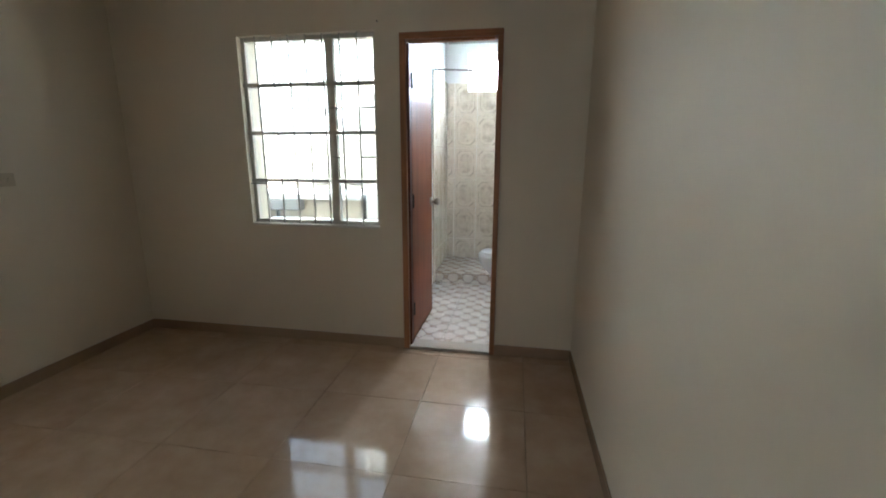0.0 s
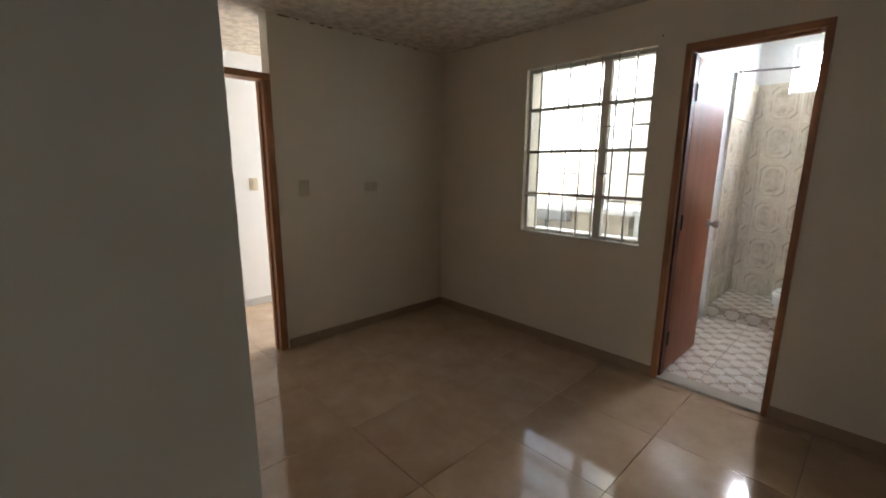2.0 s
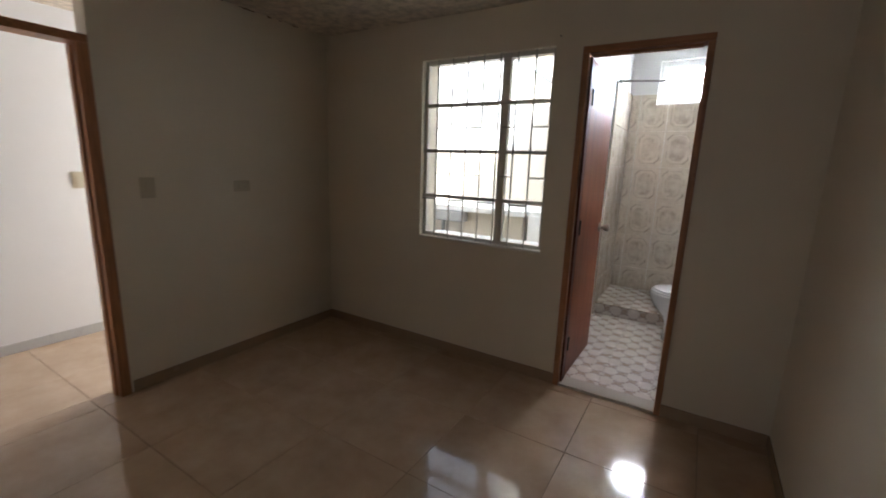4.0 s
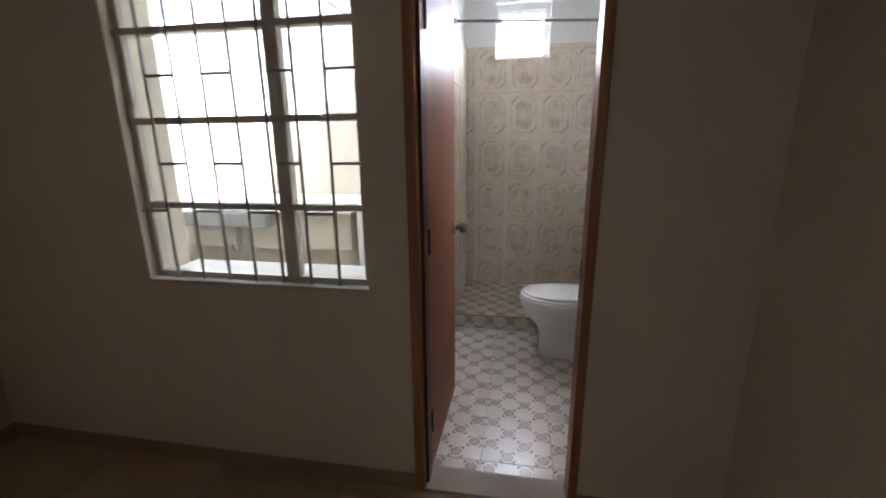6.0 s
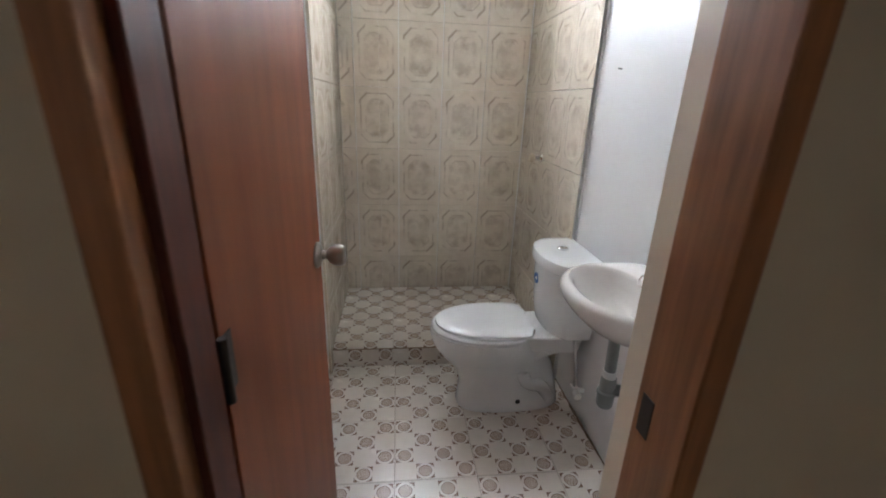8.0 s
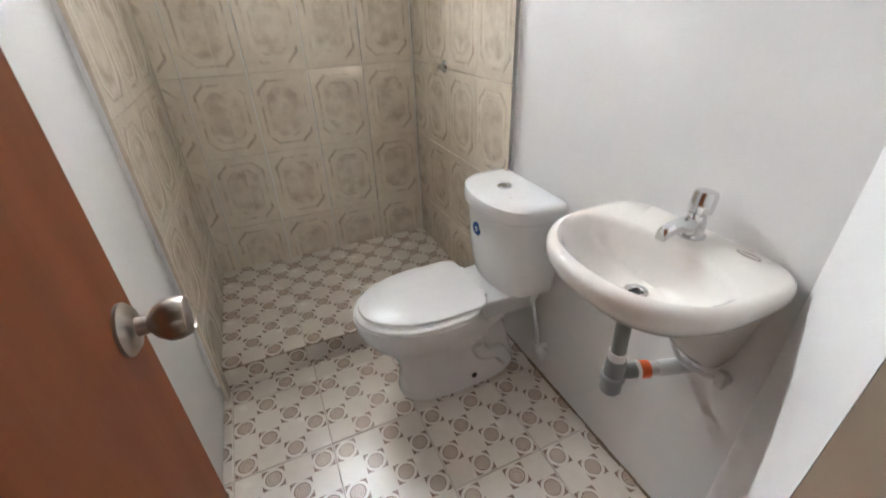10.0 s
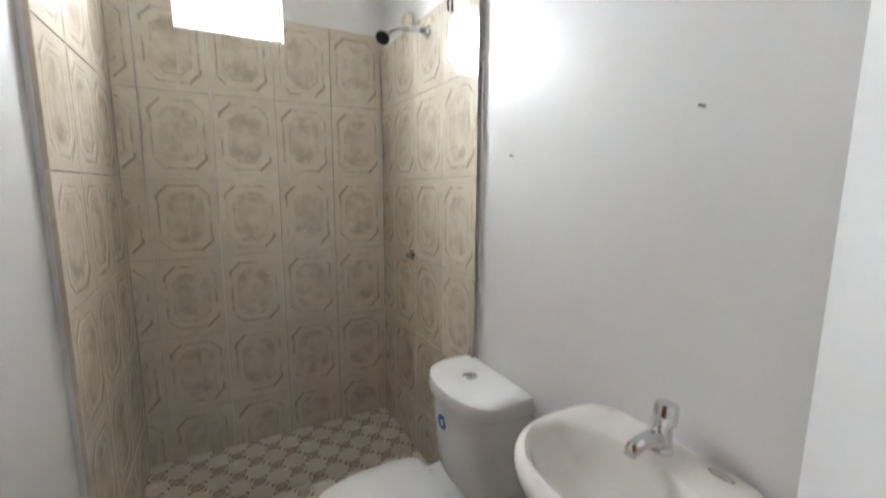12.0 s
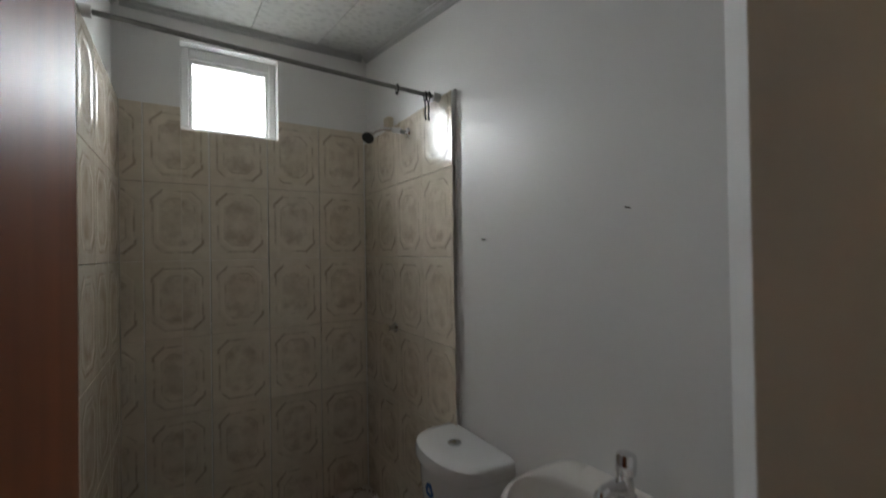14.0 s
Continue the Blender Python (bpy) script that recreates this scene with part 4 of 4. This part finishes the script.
def laundry():
    t = thing("laundry_counter", "white tiled laundry counter on beige base", "counter", (-1.2, 5.2, -0.16))
    bm = bmesh.new()
    soft_box(bm, -2.38, -0.55, 5.02, 5.74, 0.84, 0.90, 0.006)
    part("top", bm, PATIOWHITE, t, "white painted counter top")
    bm = bmesh.new()
    soft_box(bm, -2.36, -0.60, 5.12, 5.74, 0.53, 0.84, 0.006)
    part("apron", bm, PATIO, t, "beige rendered apron")
    bm = bmesh.new()
    soft_box(bm, -2.36, -0.64, 5.32, 5.74, 0.20, 0.53, 0.004)
    part("base", bm, PATIO, t, "beige rendered base")
    bm = bmesh.new()
    soft_box(bm, -2.36, -0.60, 5.10, 5.74, -0.16, 0.20, 0.006)
    part("plinth", bm, PATIO, t, "beige rendered plinth")
    s = thing("laundry_sink", "grey granite laundry sink with plastic drain pipe", "sink", (-1.65, 5.1, 0.9))
    bm = bmesh.new()
    soft_box(bm, -2.0, -1.25, 5.0, 5.115, 0.72, 0.838, 0.012)
    part("bowl", bm, GREYSINK, s)
    bm = bmesh.new()
    tube(bm, (-1.55, 5.08, 0.73), (-1.55, 5.08, 0.60), 0.022)
    sweep(bm, bend([(-1.55, 5.08, 0.60), (-1.545, 5.075, 0.53), (-1.58, 5.075, 0.52), (-1.60, 5.08, 0.56)]), 0.02, 12)
    part("drain_pipe", bm, GREYPVC, s, "grey drain pipe", True)
    bm = bmesh.new()
    tube(bm, (-1.32, 5.55, 0.90), (-1.32, 5.55, 1.06), 0.012)
    sweep(bm, bend([(-1.32, 5.55, 1.06), (-1.32, 5.50, 1.09), (-1.32, 5.44, 1.05)]), 0.010, 10)
    tp = thing("garden_tap", "small steel tap over laundry counter", "tap", (-1.32, 5.55, 0.9))
    part("spout", bm, CHROME, tp, "", True)
    for a, b in (((-1.60, 5.40, 2.935), (BL - 0.122, 5.40, 1.81)), ((-1.25, 5.40, 3.03), (BL - 0.122, 5.40, 2.14))):
        p = thing("roof_stay", "slanting grey steel stay fixed to the wall", "stay", b, "stays over the patio")
        bm = bmesh.new()
        tube(bm, a, b, 0.020)
        bar = part("tube", bm, GREYPVC, p)
        bm = bmesh.new()
        soft_box(bm, b[0] - 0.004, b[0] + 0.001, b[1] - 0.05, b[1] + 0.05, b[2] - 0.05, b[2] + 0.05, 0.001, 1)
        part("wall_plate", bm, GREYPVC, p)
    c = thing("utility_cabinet", "white utility cabinet beside laundry counter", "cabinet", (-0.3, 5.4, -0.16))
    bm = bmesh.new()
    soft_box(bm, -0.53, BL - 0.122, 5.07, 5.72, -0.16, 0.90, 0.006)
    body = part("body", bm, PATIOWHITE, c)
    for x in (-0.505, -0.215):
        bm = bmesh.new()
        soft_box(bm, x, x + 0.255, 5.050, 5.069, -0.10, 0.86, 0.004)
        door = part("door", bm, PATIOWHITE, c)
        bm = bmesh.new()
        hx = x + (0.215 if x < -0.4 else 0.03)
        soft_box(bm, hx, hx + 0.014, 5.030, 5.050, 0.66, 0.80, 0.003)
        part("handle", bm, LIGHTPVC, door, "grey handle")


laundry()

# bare patch where paint has come off under the moulding
bm = bmesh.new()
random.seed(4)
top, low = [], []
for i in range(25):
    y = 4.30 + 0.33 * i / 24
    d = 0.004 + 0.05 * max(0.0, math.sin(math.pi * i / 24)) ** 0.7 * random.uniform(0.45, 1.0)
    top.append((BR - 0.004, y, ceil_z(y) - 0.030))
    low.append((BR - 0.004, y, ceil_z(y) - 0.030 - d))
for k in range(24):
    quad = [top[k], top[k + 1], low[k + 1], low[k]]
    a = [bm.verts.new(q) for q in quad]
    b = [bm.verts.new((BR - 0.0005, q[1], q[2])) for q in quad]
    bm.faces.new(a)
    for u in range(4):
        bm.faces.new((a[u], b[u], b[(u + 1) % 4], a[(u + 1) % 4]))
bmesh.ops.remove_doubles(bm, verts=bm.verts, dist=1e-5)
bmesh.ops.recalc_face_normals(bm, faces=bm.faces)
structure("trim_4", bm, BARE, "bare brown patch of flaked paint", "patch")


# crumbled plaster where the western wall meets the ceiling
bm = bmesh.new()
random.seed(9)
for k in range(34):
    y = random.uniform(2.0, 3.35)
    w, h = random.uniform(0.008, 0.03), random.uniform(0.003, 0.010)
    box(bm, XL - 0.001, XL + random.uniform(0.003, 0.008), y, y + w, ZC - h, ZC - 0.0005)
structure("trim_5", bm, BARE, "dark crumbled plaster along the ceiling", "plaster")


# ---- tiles ----
def lay(parent, name, material, xs, ys, m, thick, gap=0.002, x_range=None, y_range=None, maker=None):
    """Tiles between the joint lines xs and ys, cut to the ranges, placed by m."""
    meshes = {}
    for x0, x1 in zip(xs, xs[1:]):
        for y0, y1 in zip(ys, ys[1:]):
            a0, a1 = max(x0, x_range[0]), min(x1, x_range[1])
            b0, b1 = max(y0, y_range[0]), min(y1, y_range[1])
            if a1 - a0 < 0.012 or b1 - b0 < 0.012:
                continue
            key = tuple(round(q, 3) for q in (a0 - x0, a1 - x0, b0 - y0, b1 - y0))
            if key not in meshes:
                meshes[key] = maker(name, key, gap, thick, material)
            ob = new(name, meshes[key])
            ob.parent = parent
            ob.matrix_parent_inverse = parent.matrix_basis.inverted()
            ob.matrix_basis = m @ Matrix.Translation((x0, y0, 0))


def flat_tile(name, key, gap, thick, material):
    a0, a1, b0, b1 = key
    bm = bmesh.new()
    b, g = 0.0012, gap / 2
    r = (a0 + g, a1 - g, b0 + g, b1 - g)
    loft(bm, [[(r[0] + d, r[2] + d, z), (r[1] - d, r[2] + d, z), (r[1] - d, r[3] - d, z), (r[0] + d, r[3] - d, z)] for z, d in ((0, 0), (thick - b, 0), (thick, b))])
    return solid(name, bm, material)


def octagon_tile(name, key, gap, thick, material):
    """A tile with a raised octagonal frame, cut to size."""
    a0, a1, b0, b1 = key
    w, h, g = 0.25, 0.347, gap / 2
    bm = bmesh.new()
    b = 0.002
    loft(bm, [[(g + d, g + d, z), (w - g - d, g + d, z), (w - g - d, h - g - d, z), (g + d, h - g - d, z)] for z, d in ((0, 0), (thick - b, 0), (thick, b))])

    def eight(mx, my, c, z):
        return [(mx + c, my, z), (w - mx - c, my, z), (w - mx, my + c, z), (w - mx, h - my - c, z), (w - mx - c, h - my, z), (mx + c, h - my, z), (mx, h - my - c, z), (mx, my + c, z)]

    rows = [[bm.verts.new(p) for p in eight(*q)] for q in ((0.031, 0.037, 0.041, thick - 0.0004), (0.038, 0.044, 0.040, thick + 0.0009), (0.047, 0.053, 0.038, thick + 0.0009), (0.056, 0.062, 0.035, thick - 0.0004))]
    for lo, hi in zip(rows, rows[1:]):
        for i in range(8):
            bm.faces.new((lo[i], lo[(i + 1) % 8], hi[(i + 1) % 8], hi[i]))
    for co, no in (((a0 + g, 0, 0), (-1, 0, 0)), ((a1 - g, 0, 0), (1, 0, 0)), ((0, b0 + g, 0), (0, -1, 0)), ((0, b1 - g, 0), (0, 1, 0))):
        bmesh.ops.bisect_plane(bm, geom=bm.verts[:] + bm.edges[:] + bm.faces[:], plane_co=co, plane_no=no, clear_outer=True)
    return solid(name, bm, material)


def lines(first, step, n):
    return [first + step * k for k in range(n)]


floor = bpy.data.objects["floor"]
lay(floor, "tile", FLOORTILE, lines(-2.747, 0.55, 9), lines(-1.995, 0.538, 14), Matrix.Translation((0, 0, -0.006)), 0.006, 0.0024, (XL - 0.1, XR), (-1.6, YD), flat_tile)
lay(floor, "tile", FLOORTILE, lines(-3.297, 0.55, 5), lines(-0.377, 0.538, 11), Matrix.Translation((0, 0, -0.006)), 0.006, 0.0016, (-2.85, XL - 0.1), (0.32, 4.48), flat_tile)
bath = bpy.data.objects["floor_bath"]
for print_, span in ((ROSETTE, (BL, 0.542)), (ROSETTE2, (0.542, BR))):
    lay(bath, "tile", print_, lines(-0.068, 0.305, 6), lines(3.337, 0.31, 7), Matrix.Translation((0, 0, 0.006)), 0.006, 0.002, span, (YD + 0.112, 4.979), flat_tile)
plat = bpy.data.objects["shower_platform"]
lay(plat, "tile", ROSETTE, lines(-0.08, 0.305, 6), lines(4.97, 0.305, 4), Matrix.Translation((0, 0, 0.114)), 0.006, 0.002, (BL + 0.013, BR - 0.025), (4.975, YB - 0.013), flat_tile)
lay(plat, "tile", ROSETTE, lines(-0.08, 0.305, 6), [-0.195, 0.110], Matrix.Translation((0, 4.981, 0.006)) @ pose(0, 0, 0, 90), 0.006, 0.002, (BL, BR), (0.006, 0.110), flat_tile)
edge = boxes((BL + 0.013, BR - 0.014, 4.9735, 4.979, 0.1115, 0.1165))
part("edge_joint", edge, GROUT, plat, "dark worn joint along the curb")
rows = lines(-0.002, 0.347, 7)
north, west, east = (bpy.data.objects[n] for n in ("wall_bath_north", "wall_bath_west", "wall_bath_east"))
lay(north, "tile", RELIEF, lines(0.060, 0.253, 7), rows, Matrix.Translation((0, YB, 0)) @ pose(0, 0, 0, 90), 0.012, 0.0012, (BL + 0.025, QX0), (0.10, 2.08), octagon_tile)
lay(north, "tile", RELIEF, lines(0.060, 0.253, 7), rows, Matrix.Translation((0, YB, 0)) @ pose(0, 0, 0, 90), 0.012, 0.0012, (QX0, QX1), (0.10, QZ0), octagon_tile)
lay(north, "tile", RELIEF, lines(0.060, 0.253, 7), rows, Matrix.Translation((0, YB, 0)) @ pose(0, 0, 0, 90), 0.012, 0.0012, (QX1, BR - 0.020), (0.10, 2.08), octagon_tile)
lay(east, "tile", RELIEF, lines(-5.81, 0.25, 6), rows, Matrix.Translation((BR - 0.008, 0, 0)) @ pose(0, 0, 0, 90, 0, -90), 0.012, 0.0012, (-YB + 0.002, -4.815), (0.012, 2.02), octagon_tile)
lay(west, "tile", RELIEF, lines(4.92, 0.25, 5), rows, Matrix.Translation((BL + 0.012, 0, 0)) @ pose(0, 0, 0, 90, 0, 90), 0.012, 0.0012, (4.92, YB - 0.002), (0.012, 2.08), octagon_tile)
# mortar behind the eastern tiles, and the edge strips
bm = boxes((BR - 0.008, BR - 0.001, 4.812, YB - 0.001, 0.012, 2.024))
part("mortar_bed", bm, BATHWALL, east, "white painted mortar edge")
part("mortar_bed", boxes((BL + 0.001, BL + 0.012, 4.917, YB - 0.001, 0.10, 2.084)), BATHWALL, west, "white painted mortar edge")
